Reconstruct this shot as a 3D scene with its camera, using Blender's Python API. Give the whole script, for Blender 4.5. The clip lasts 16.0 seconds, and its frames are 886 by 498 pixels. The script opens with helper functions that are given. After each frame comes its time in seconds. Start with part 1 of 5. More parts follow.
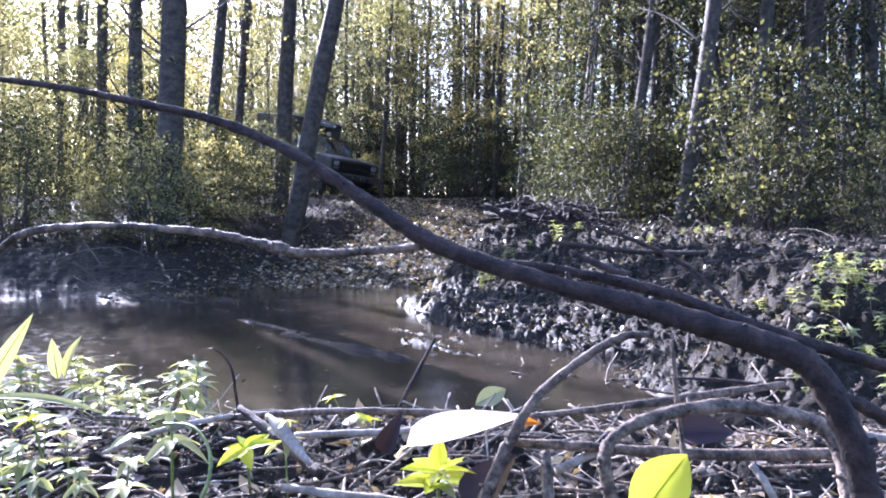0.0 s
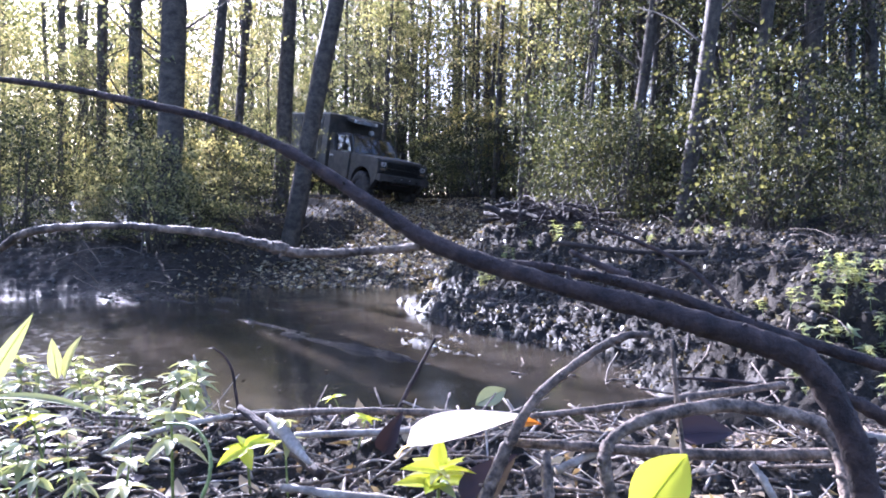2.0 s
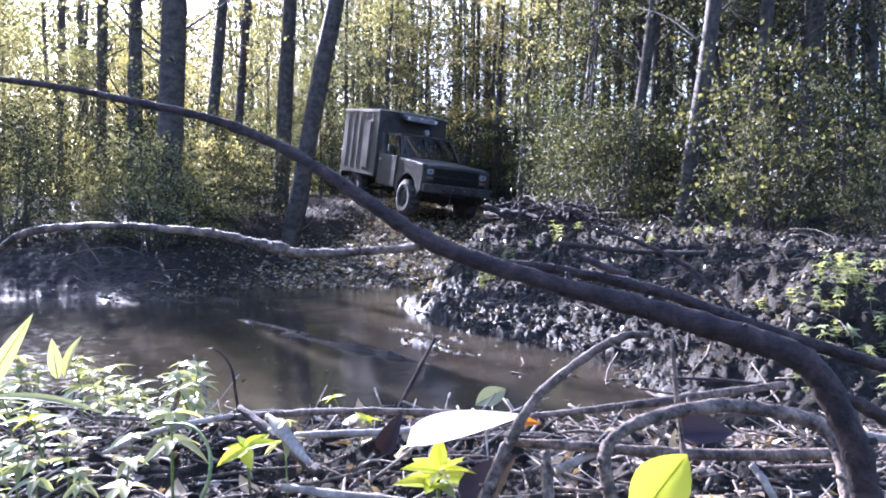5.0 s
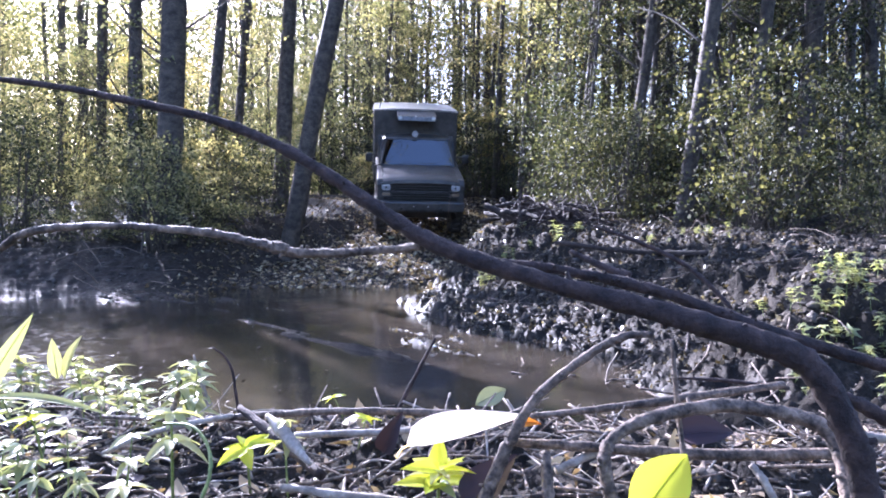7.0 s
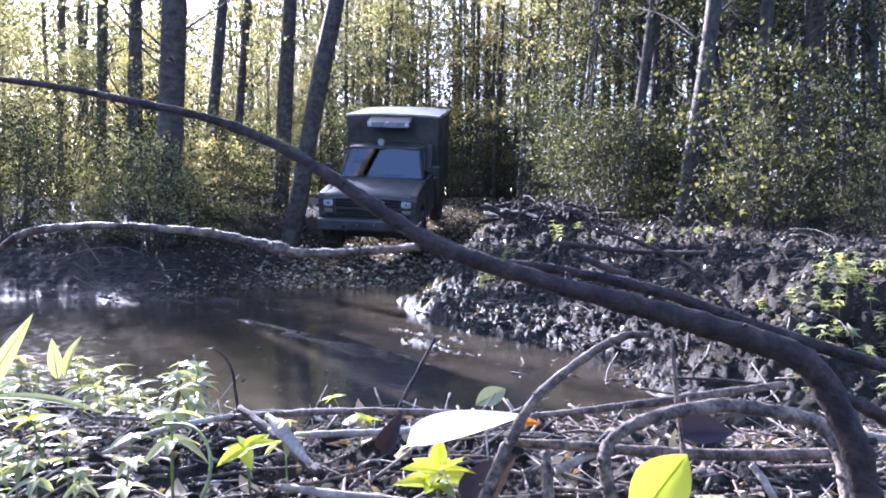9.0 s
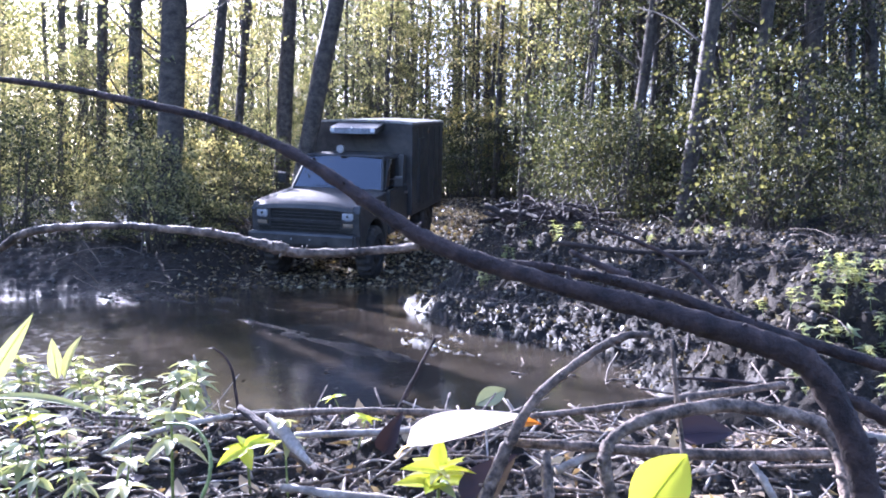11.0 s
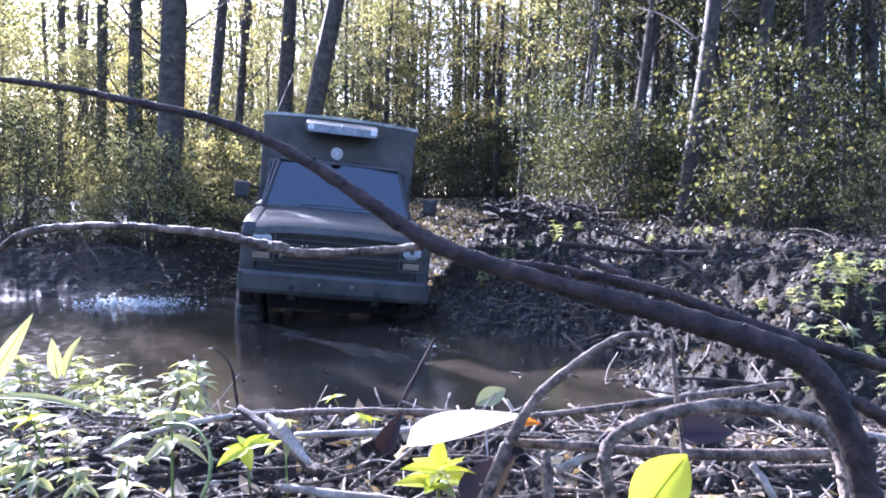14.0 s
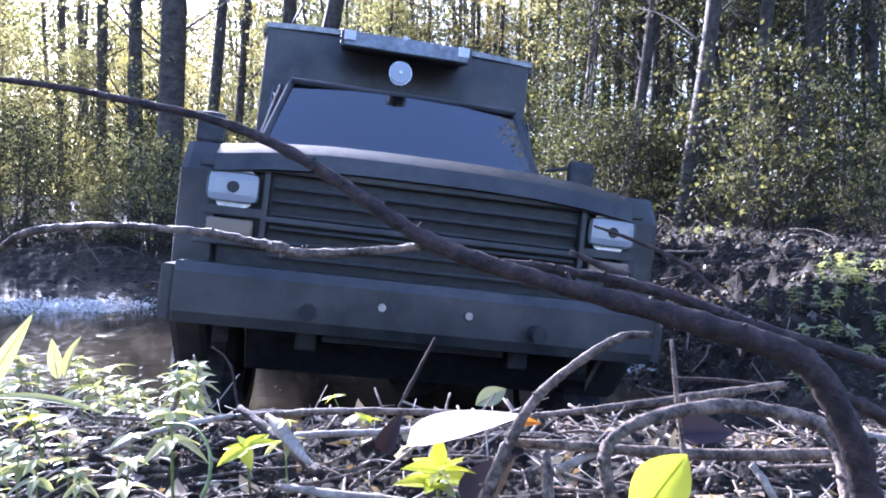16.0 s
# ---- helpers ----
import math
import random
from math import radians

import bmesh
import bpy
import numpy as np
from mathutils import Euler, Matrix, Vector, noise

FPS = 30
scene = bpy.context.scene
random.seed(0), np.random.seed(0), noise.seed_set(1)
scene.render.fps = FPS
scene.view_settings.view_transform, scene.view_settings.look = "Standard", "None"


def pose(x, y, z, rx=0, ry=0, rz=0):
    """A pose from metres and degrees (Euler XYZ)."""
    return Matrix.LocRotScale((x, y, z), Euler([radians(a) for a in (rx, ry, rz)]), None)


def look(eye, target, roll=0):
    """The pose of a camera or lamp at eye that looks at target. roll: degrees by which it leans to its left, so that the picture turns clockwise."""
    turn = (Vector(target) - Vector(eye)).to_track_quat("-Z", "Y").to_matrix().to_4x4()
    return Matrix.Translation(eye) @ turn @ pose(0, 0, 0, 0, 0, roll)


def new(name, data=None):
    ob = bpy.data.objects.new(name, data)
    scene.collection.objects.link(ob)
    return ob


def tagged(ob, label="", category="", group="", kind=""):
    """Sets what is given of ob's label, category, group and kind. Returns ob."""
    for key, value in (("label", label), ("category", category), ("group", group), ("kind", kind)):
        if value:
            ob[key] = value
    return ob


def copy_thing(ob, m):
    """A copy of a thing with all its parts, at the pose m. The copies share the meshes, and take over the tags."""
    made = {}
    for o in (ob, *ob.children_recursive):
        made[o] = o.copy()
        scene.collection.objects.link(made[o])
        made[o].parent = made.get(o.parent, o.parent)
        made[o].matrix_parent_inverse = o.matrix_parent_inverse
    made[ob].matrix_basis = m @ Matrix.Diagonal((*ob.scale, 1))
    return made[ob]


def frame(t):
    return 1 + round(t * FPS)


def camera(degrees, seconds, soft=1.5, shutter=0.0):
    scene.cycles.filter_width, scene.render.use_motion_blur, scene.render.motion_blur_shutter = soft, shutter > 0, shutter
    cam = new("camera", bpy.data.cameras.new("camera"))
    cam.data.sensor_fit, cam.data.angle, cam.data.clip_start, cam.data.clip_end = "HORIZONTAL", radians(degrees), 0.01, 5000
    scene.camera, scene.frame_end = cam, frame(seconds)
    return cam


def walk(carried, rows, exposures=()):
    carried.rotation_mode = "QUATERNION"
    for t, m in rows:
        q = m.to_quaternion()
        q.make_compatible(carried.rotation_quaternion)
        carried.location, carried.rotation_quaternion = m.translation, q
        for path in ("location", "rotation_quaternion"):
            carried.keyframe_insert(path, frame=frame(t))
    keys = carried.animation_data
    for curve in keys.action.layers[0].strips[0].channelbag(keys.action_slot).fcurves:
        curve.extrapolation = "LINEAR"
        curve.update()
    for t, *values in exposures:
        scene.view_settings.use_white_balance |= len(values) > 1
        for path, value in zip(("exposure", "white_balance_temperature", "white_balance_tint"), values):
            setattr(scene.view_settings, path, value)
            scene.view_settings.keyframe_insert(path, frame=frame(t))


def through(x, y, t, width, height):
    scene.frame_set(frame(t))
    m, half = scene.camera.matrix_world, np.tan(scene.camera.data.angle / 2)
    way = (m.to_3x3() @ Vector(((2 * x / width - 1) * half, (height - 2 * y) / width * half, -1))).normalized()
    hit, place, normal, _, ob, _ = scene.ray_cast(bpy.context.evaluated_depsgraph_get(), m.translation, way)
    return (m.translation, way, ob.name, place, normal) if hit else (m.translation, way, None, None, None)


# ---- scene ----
cam = camera(65.0, 16.0, soft=1.9)
EYE = (0.0, 0.0, 1.0)
VIEW = look(EYE, (0.0, 10.0, 1.0 - 10.0 * 41 / 1230))
walk(cam, [(0.0, VIEW), (16.0, VIEW)], exposures=[(0.0, 2.88, 5100, 29), (9.0, 2.88, 5100, 29), (12.0, 3.0, 5050, 29), (16.0, 3.0, 5050, 29)])

# ---- light ----
SUN_AZ, SUN_EL = radians(31), radians(25)      # azimuth counted from +y towards -x
to_sun = Vector((-math.sin(SUN_AZ) * math.cos(SUN_EL), math.cos(SUN_AZ) * math.cos(SUN_EL), math.sin(SUN_EL)))
world = bpy.data.worlds.new("sky")
world.use_nodes = True
scene.world = world
wn = world.node_tree
sky = wn.nodes.new("ShaderNodeTexSky")
sky.sky_type, sky.sun_disc = "NISHITA", False
sky.sun_elevation, sky.sun_rotation = SUN_EL, -SUN_AZ
sky.air_density, sky.dust_density = 1.0, 2.0
wn.links.new(sky.outputs[0], wn.nodes["Background"].inputs[0])
wn.nodes["Background"].inputs[1].default_value = 0.088
lamp = bpy.data.lights.new("sun", "SUN")
lamp.energy, lamp.angle, lamp.color = 5.0, radians(0.6), (1.0, 0.93, 0.82)
sun = new("sun", lamp)
sun.matrix_world = look((0, 0, 40), Vector((0, 0, 40)) - to_sun)


# ---- materials ----
def material(name, build, rough=0.6, metal=0.0):
    m = bpy.data.materials.new(name)
    m.use_nodes = True
    nt = m.node_tree
    b = nt.nodes["Principled BSDF"]
    b.inputs["Roughness"].default_value, b.inputs["Metallic"].default_value = rough, metal
    if build:
        build(nt, b)
    return m


def noise_node(nt, scale, detail=4.0, coord="Object", rough=0.6):
    c = nt.nodes.new("ShaderNodeTexCoord")
    n = nt.nodes.new("ShaderNodeTexNoise")
    n.inputs["Scale"].default_value, n.inputs["Detail"].default_value, n.inputs["Roughness"].default_value = scale, detail, rough
    nt.links.new(c.outputs[coord], n.inputs["Vector"])
    return n


def ramp(nt, src, stops):
    r = nt.nodes.new("ShaderNodeValToRGB")
    e = r.color_ramp.elements
    while len(e) < len(stops):
        e.new(0.5)
    for el, (p, c) in zip(e, stops):
        el.position, el.color = p, (*c, 1)
    nt.links.new(src, r.inputs[0])
    return r.outputs[0]


def mix(nt, fac, a, b, mode="MIX"):
    x = nt.nodes.new("ShaderNodeMix")
    x.data_type, x.blend_type = "RGBA", mode
    for sock, v in ((x.inputs[0], fac), (x.inputs[6], a), (x.inputs[7], b)):
        if isinstance(v, (int, float)):
            sock.default_value = v
        elif isinstance(v, tuple):
            sock.default_value = (*v, 1)
        else:
            nt.links.new(v, sock)
    return x.outputs[2]


def bump(nt, b, src, strength=0.4, dist=0.01):
    n = nt.nodes.new("ShaderNodeBump")
    n.inputs["Strength"].default_value, n.inputs["Distance"].default_value = strength, dist
    nt.links.new(src, n.inputs["Height"])
    nt.links.new(n.outputs[0], b.inputs["Normal"])


def speckled(name, dark, light, scale, rough, bump_size=0.0, fine=6.0, metal=0.0, lo=0.35, hi=0.65):
    """Two-scale colour variation with a matching fine relief."""
    def build(nt, b):
        a, f = noise_node(nt, scale), noise_node(nt, scale * fine, 6.0)
        c = ramp(nt, a.outputs[0], [(lo, dark), (hi, light)])
        g = ramp(nt, f.outputs[0], [(0.3, (0.6, 0.6, 0.6)), (0.7, (1.25, 1.25, 1.25))])
        nt.links.new(mix(nt, 1.0, c, g, "MULTIPLY"), b.inputs["Base Color"])
        if bump_size:
            bump(nt, b, f.outputs[0], 0.7, bump_size)
    return material(name, build, rough, metal)


def leaf_material(name, stops, rough=0.55, through=0.5, gloss=0.3):
    """Thin leaf: colour varies from leaf to leaf, and light passes through."""
    def build(nt, b):
        geo, info = nt.nodes.new("ShaderNodeNewGeometry"), nt.nodes.new("ShaderNodeObjectInfo")
        c = ramp(nt, geo.outputs["Random Per Island"], stops)
        t = ramp(nt, info.outputs["Random"], [(0.0, (0.75, 0.8, 0.8)), (1.0, (1.2, 1.12, 1.05))])
        col = mix(nt, 1.0, c, t, "MULTIPLY")
        nt.links.new(col, b.inputs["Base Color"])
        b.inputs["Specular IOR Level"].default_value = gloss
        tr, ms = nt.nodes.new("ShaderNodeBsdfTranslucent"), nt.nodes.new("ShaderNodeMixShader")
        nt.links.new(mix(nt, 1.0, col, (2.25, 2.1, 1.1), "MULTIPLY"), tr.inputs[0])
        ms.inputs[0].default_value = through
        nt.links.new(b.outputs[0], ms.inputs[1])
        nt.links.new(tr.outputs[0], ms.inputs[2])
        nt.links.new(ms.outputs[0], nt.nodes["Material Output"].inputs[0])
    return material(name, build, rough)


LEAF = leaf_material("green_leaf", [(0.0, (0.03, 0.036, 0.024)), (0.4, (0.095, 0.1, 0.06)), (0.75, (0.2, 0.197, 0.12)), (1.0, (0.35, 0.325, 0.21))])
# the green leaf again, with deep forest shade put into its colour
LEAF_SHADED = leaf_material("shaded_leaf", [(0.0, (0.01, 0.014, 0.009)), (0.55, (0.03, 0.037, 0.022)), (1.0, (0.115, 0.118, 0.066))], 0.6, 0.36)
LEAF_AUTUMN = leaf_material("autumn_leaf", [(0.0, (0.14, 0.14, 0.06)), (0.4, (0.24, 0.215, 0.09)), (0.75, (0.27, 0.2, 0.09)), (1.0, (0.17, 0.18, 0.08))])
HERB = leaf_material("herb_leaf", [(0.0, (0.17, 0.2, 0.12)), (0.5, (0.27, 0.3, 0.17)), (1.0, (0.38, 0.4, 0.2))], 0.3, 0.35, 0.5)
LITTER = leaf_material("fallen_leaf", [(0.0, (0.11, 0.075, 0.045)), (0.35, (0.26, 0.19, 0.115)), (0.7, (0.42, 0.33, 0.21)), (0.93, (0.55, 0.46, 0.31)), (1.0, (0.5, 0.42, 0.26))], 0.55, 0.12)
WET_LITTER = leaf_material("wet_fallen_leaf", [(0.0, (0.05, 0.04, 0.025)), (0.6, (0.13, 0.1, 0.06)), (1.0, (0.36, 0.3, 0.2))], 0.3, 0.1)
# litter colour lowered to paint in the shade of the forest floor
SHADED_LITTER = leaf_material("shaded_litter_leaf", [(0.0, (0.02, 0.015, 0.01)), (0.6, (0.06, 0.045, 0.028)), (1.0, (0.16, 0.125, 0.08))], 0.6, 0.1)
BARK = speckled("bark", (0.026, 0.021, 0.016), (0.095, 0.077, 0.058), 9, 0.85, 0.02)
TWIG = speckled("dry_twig", (0.032, 0.022, 0.016), (0.3, 0.22, 0.16), 60, 0.7, 0.005, 4)
BRANCH = speckled("branch_bark", (0.016, 0.0095, 0.0085), (0.07, 0.044, 0.037), 70, 0.8, 0.005, 3)
STRAW = speckled("bleached_stick", (0.22, 0.18, 0.14), (0.45, 0.39, 0.32), 40, 0.7, 0.001)
ROTTEN = speckled("rotten_bark", (0.009, 0.0065, 0.005), (0.045, 0.032, 0.024), 16, 0.9, 0.012)
CLOD = speckled("mud_clod", (0.014, 0.012, 0.009), (0.125, 0.106, 0.086), 22, 0.95, 0.008)
STEM = speckled("green_stem", (0.12, 0.17, 0.04), (0.24, 0.28, 0.08), 40, 0.5)
WHITE_LEAF = leaf_material("pale_dry_leaf", [(0.0, (0.75, 0.72, 0.64)), (1.0, (0.85, 0.82, 0.74))], 0.4, 0.42)
YELLOW_LEAF = leaf_material("yellow_green_leaf", [(0.0, (0.42, 0.5, 0.05)), (1.0, (0.5, 0.55, 0.06))], 0.4, 0.5)
ORANGE_LEAF = leaf_material("orange_leaf", [(0.0, (0.6, 0.2, 0.02)), (1.0, (0.65, 0.26, 0.03))], 0.4, 0.4)
BROWN_LEAF = leaf_material("brown_leaf", [(0.0, (0.024, 0.014, 0.018)), (1.0, (0.05, 0.03, 0.036))], 0.5, 0.03)


def ground_build(nt, b):
    at = nt.nodes.new("ShaderNodeAttribute")
    at.attribute_name = "wet"
    big, mid, fine = noise_node(nt, 1.3, 5), noise_node(nt, 9, 6), noise_node(nt, 55, 6)
    dry = ramp(nt, mid.outputs[0], [(0.3, (0.011, 0.009, 0.007)), (0.55, (0.03, 0.0245, 0.0185)), (0.78, (0.095, 0.08, 0.063))])
    wet = ramp(nt, mid.outputs[0], [(0.3, (0.012, 0.0098, 0.0078)), (0.7, (0.034, 0.028, 0.021))])
    c = mix(nt, at.outputs["Fac"], dry, wet)
    c = mix(nt, 1.0, c, ramp(nt, fine.outputs[0], [(0.25, (0.5, 0.5, 0.5)), (0.75, (1.4, 1.36, 1.3))]), "MULTIPLY")
    c = mix(nt, 1.0, c, ramp(nt, big.outputs[0], [(0.3, (0.75, 0.75, 0.75)), (0.7, (1.15, 1.15, 1.15))]), "MULTIPLY")
    nt.links.new(c, b.inputs["Base Color"])
    r = ramp(nt, at.outputs["Fac"], [(0.0, (0.9,) * 3), (0.5, (0.75,) * 3), (1.0, (0.6,) * 3)])
    damp = mix(nt, 1.0, ramp(nt, mid.outputs[0], [(0.52, (0, 0, 0)), (0.62, (1, 1, 1))]), at.outputs["Fac"], "MULTIPLY")
    nt.links.new(mix(nt, damp, r, (0.4,) * 3), b.inputs["Roughness"])
    b.inputs["Specular IOR Level"].default_value = 0.22
    bump(nt, b, fine.outputs[0], 0.9, 0.014)


GROUND = material("soil", ground_build, 0.8)


def water_build(nt, b):
    a, f = noise_node(nt, 2.2, 3), noise_node(nt, 11, 4)
    nt.links.new(ramp(nt, a.outputs[0], [(0.3, (0.022, 0.018, 0.013)), (0.7, (0.05, 0.041, 0.031))]), b.inputs["Base Color"])
    m = nt.nodes.new("ShaderNodeMath")
    m.operation = "ADD"
    nt.links.new(a.outputs[0], m.inputs[0])
    nt.links.new(f.outputs[0], m.inputs[1])
    bump(nt, b, m.outputs[0], 0.3, 0.009)
    nt.links.new(ramp(nt, f.outputs[0], [(0.4, (0.03,) * 3), (0.65, (0.12,) * 3)]), b.inputs["Roughness"])
    b.inputs["IOR"].default_value = 1.33


WATER = material("muddy_water", water_build, 0.06)


# ---- mesh helpers ----
def plain(name, verts, faces, mat, parent=None, smooth=False, label=""):
    me = bpy.data.meshes.new(name)
    v = np.asarray(verts, dtype=np.float32)
    if isinstance(faces, np.ndarray):
        n, k = faces.shape
        me.vertices.add(len(v))
        me.vertices.foreach_set("co", v.ravel())
        me.loops.add(n * k)
        me.loops.foreach_set("vertex_index", faces.ravel().astype(np.int32))
        me.polygons.add(n)
        me.polygons.foreach_set("loop_start", np.arange(0, n * k, k, dtype=np.int32))
        me.update(calc_edges=True)
    else:
        me.from_pydata([tuple(p) for p in v.tolist()], [], faces)
    if smooth:
        me.polygons.foreach_set("use_smooth", [True] * len(me.polygons))
    me.materials.append(mat)
    ob = new(name, me)
    if parent:
        ob.parent = parent
    return tagged(ob, label) if label else ob


def part(name, bm, mat, parent, label="", smooth=False):
    me = bpy.data.meshes.new(name)
    bmesh.ops.recalc_face_normals(bm, faces=bm.faces)
    for f in bm.faces:
        f.smooth = smooth
    for e in bm.edges:
        e.smooth = len(e.link_faces) == 2 and e.calc_face_angle() < 0.6
    bm.to_mesh(me)
    bm.free()
    me.materials.append(mat)
    ob = new(name, me)
    ob.parent = parent
    return tagged(ob, label) if label else ob


def slab(bm, x0, x1, y0, y1, z0, z1, bevel=0.0):
    r = bmesh.ops.create_cube(bm, size=1.0)
    for v in r["verts"]:
        v.co = ((x0 + x1) / 2 + v.co.x * (x1 - x0), (y0 + y1) / 2 + v.co.y * (y1 - y0), (z0 + z1) / 2 + v.co.z * (z1 - z0))
    if bevel:
        es = {e for v in r["verts"] for e in v.link_edges}
        bmesh.ops.bevel(bm, geom=list(es), offset=bevel, segments=2, profile=0.6, affect="EDGES")
    return bm


def boxed(x0, x1, y0, y1, z0, z1, bevel=0.0):
    return slab(bmesh.new(), x0, x1, y0, y1, z0, z1, bevel)


def profile(points, x0, x1, bevel=0.0):
    """A side profile of (y, z) points, given thickness from x0 to x1."""
    bm = bmesh.new()
    a = [bm.verts.new((x0, y, z)) for y, z in points]
    b = [bm.verts.new((x1, y, z)) for y, z in points]
    bm.faces.new(a)
    bm.faces.new(b[::-1])
    n = len(a)
    for i in range(n):
        bm.faces.new((a[i], b[i], b[(i + 1) % n], a[(i + 1) % n]))
    bmesh.ops.recalc_face_normals(bm, faces=bm.faces)
    if bevel:
        bmesh.ops.bevel(bm, geom=[e for e in bm.edges if abs(e.verts[0].co.x - e.verts[1].co.x) < 1e-6], offset=bevel, segments=2, profile=0.6, affect="EDGES")
    return bm


def rod(bm, p, q, r, r2=None, n=12):
    p, q = Vector(p), Vector(q)
    d = q - p
    m = Matrix.Translation((p + q) / 2) @ d.to_track_quat("Z", "Y").to_matrix().to_4x4()
    bmesh.ops.create_cone(bm, cap_ends=True, segments=n, radius1=r, radius2=r if r2 is None else r2, depth=d.length, matrix=m)
    return bm


def rods(*rows):
    bm = bmesh.new()
    for row in rows:
        rod(bm, *row)
    return bm


def spline(points, steps):
    """Catmull-Rom through points (any number of columns)."""
    p = np.asarray(points, float)
    p = np.vstack([2 * p[0] - p[1], p, 2 * p[-1] - p[-2]])
    out = []
    for i in range(1, len(p) - 2):
        for s in range(steps):
            t = s / steps
            a, b, c, d = p[i - 1:i + 3]
            out.append(0.5 * (2 * b + (c - a) * t + (2 * a - 5 * b + 4 * c - d) * t * t + (3 * b - a - 3 * c + d) * t ** 3))
    out.append(p[-2])
    return np.array(out)


def tube(rows, steps=6, sides=8, rough=0.0, rng=None, knots=0.0):
    """Verts and quads of a tapering round limb along rows of (x, y, z, radius)."""
    c = spline(rows, steps)
    n = len(c)
    if rough:
        c[1:-1, :3] += rng.normal(0, 1, (n - 2, 3)) * (c[1:-1, 3:4] * rough)
    if knots:
        c[:, 3] *= 1 + knots * (rng.random(n) ** 5)
    d = np.gradient(c[:, :3], axis=0)
    d /= np.linalg.norm(d, axis=1, keepdims=True) + 1e-9
    up = np.array([0.31, 0.17, 0.93]) if abs(d[0, 2]) < 0.9 else np.array([0.9, 0.3, 0.1])
    s = np.cross(d, up)
    s /= np.linalg.norm(s, axis=1, keepdims=True) + 1e-9
    u = np.cross(s, d)
    ang = np.arange(sides) * 2 * math.pi / sides
    r = c[:, 3][:, None] * (1 + (rng.normal(0, 0.06, (n, sides)) if rng is not None else 0))
    v = c[:, None, :3] + (np.cos(ang)[None, :, None] * s[:, None] + np.sin(ang)[None, :, None] * u[:, None]) * r[..., None]
    v = v.reshape(-1, 3)
    f = []
    for i in range(n - 1):
        for k in range(sides):
            k2 = (k + 1) % sides
            f.append((i * sides + k, i * sides + k2, (i + 1) * sides + k2, (i + 1) * sides + k))
    v = np.vstack([v, c[0, :3], c[-1, :3]])
    e0, e1 = n * sides, n * sides + 1
    for k in range(sides):
        k2 = (k + 1) % sides
        f.append((e0, k2, k, k))
        f.append((e1, (n - 1) * sides + k, (n - 1) * sides + k2, (n - 1) * sides + k2))
    return v, [q if q[2] != q[3] else q[:3] for q in f]


def joined(pieces):
    vs, fs, n = [], [], 0
    for v, f in pieces:
        vs.append(v)
        fs += [tuple(i + n for i in q) for q in f]
        n += len(v)
    return np.vstack(vs), fs


def blades(centres, size, rng, flat=0.35, aspect=0.6, spread=0.32):
    """Many small pointed leaves, each folded a little along its middle: verts and quads."""
    c = np.asarray(centres, float)
    n = len(c)
    nrm = rng.normal(0, 1, (n, 3)) * flat + np.array([0, 0, 1.0]) * (1 - flat)
    nrm /= np.linalg.norm(nrm, axis=1, keepdims=True)
    a = np.cross(nrm, rng.normal(0, 1, (n, 3)))
    a /= np.linalg.norm(a, axis=1, keepdims=True)
    b = np.cross(nrm, a)
    s = (size * (1 + spread * rng.normal(0, 1, n).clip(-1.5, 1.5)))[:, None]
    lift = nrm * s * 0.12
    v = np.stack([c - a * s * 0.5, c + b * s * aspect * 0.5 + lift - a * s * 0.08, c + a * s * 0.5, c - b * s * aspect * 0.5 + lift - a * s * 0.08], 1)
    return v.reshape(-1, 3), np.arange(4 * n).reshape(n, 4)


# ---- ground ----
def lattice_noise(x, y, seed):
    xi, yi = np.floor(x).astype(np.int64), np.floor(y).astype(np.int64)
    fx, fy = x - xi, y - yi
    fx, fy = fx * fx * (3 - 2 * fx), fy * fy * (3 - 2 * fy)
    def h(i, j):
        k = (i * 374761393 + j * 668265263 + seed * 974634777) & 0x7FFFFFFF
        k = ((k ^ (k >> 13)) * 1274126177) & 0x7FFFFFFF
        return ((k ^ (k >> 16)) & 0xFFFF) / 65535.0
    a, b, c, d = h(xi, yi), h(xi + 1, yi), h(xi, yi + 1), h(xi + 1, yi + 1)
    return (a * (1 - fx) + b * fx) * (1 - fy) + (c * (1 - fx) + d * fx) * fy


def fbm(x, y, scale, seed, octaves=3):
    t, amp, tot = 0, 1.0, 0
    for o in range(octaves):
        t = t + amp * (lattice_noise(x / scale * 2 ** o + 17.3 * o, y / scale * 2 ** o + 5.1 * o, seed + o) - 0.5)
        tot += amp
        amp *= 0.5
    return t / tot * 2


def smooth(a, b, x):
    t = np.clip((x - a) / (b - a), 0, 1)
    return t * t * (3 - 2 * t)


TRACK_Y = [0, 2.2, 3.5, 5, 8, 10, 11.9, 14, 16, 18.7, 20.2, 21.5, 23.6, 27, 40, 500]
TRACK_X = [-0.2, -0.2, -0.3, -0.6, -1.4, -1.95, -2.1, -1.45, -0.6, -0.2, -1.0, -1.9, -3.6, -6.5, -20, -300]
TRACK_Z = [0.75, 0.3, -0.12, -0.32, -0.32, -0.26, 0.08, 0.41, 0.84, 1.3, 1.5, 1.66, 1.88, 2.1, 2.6, 3]


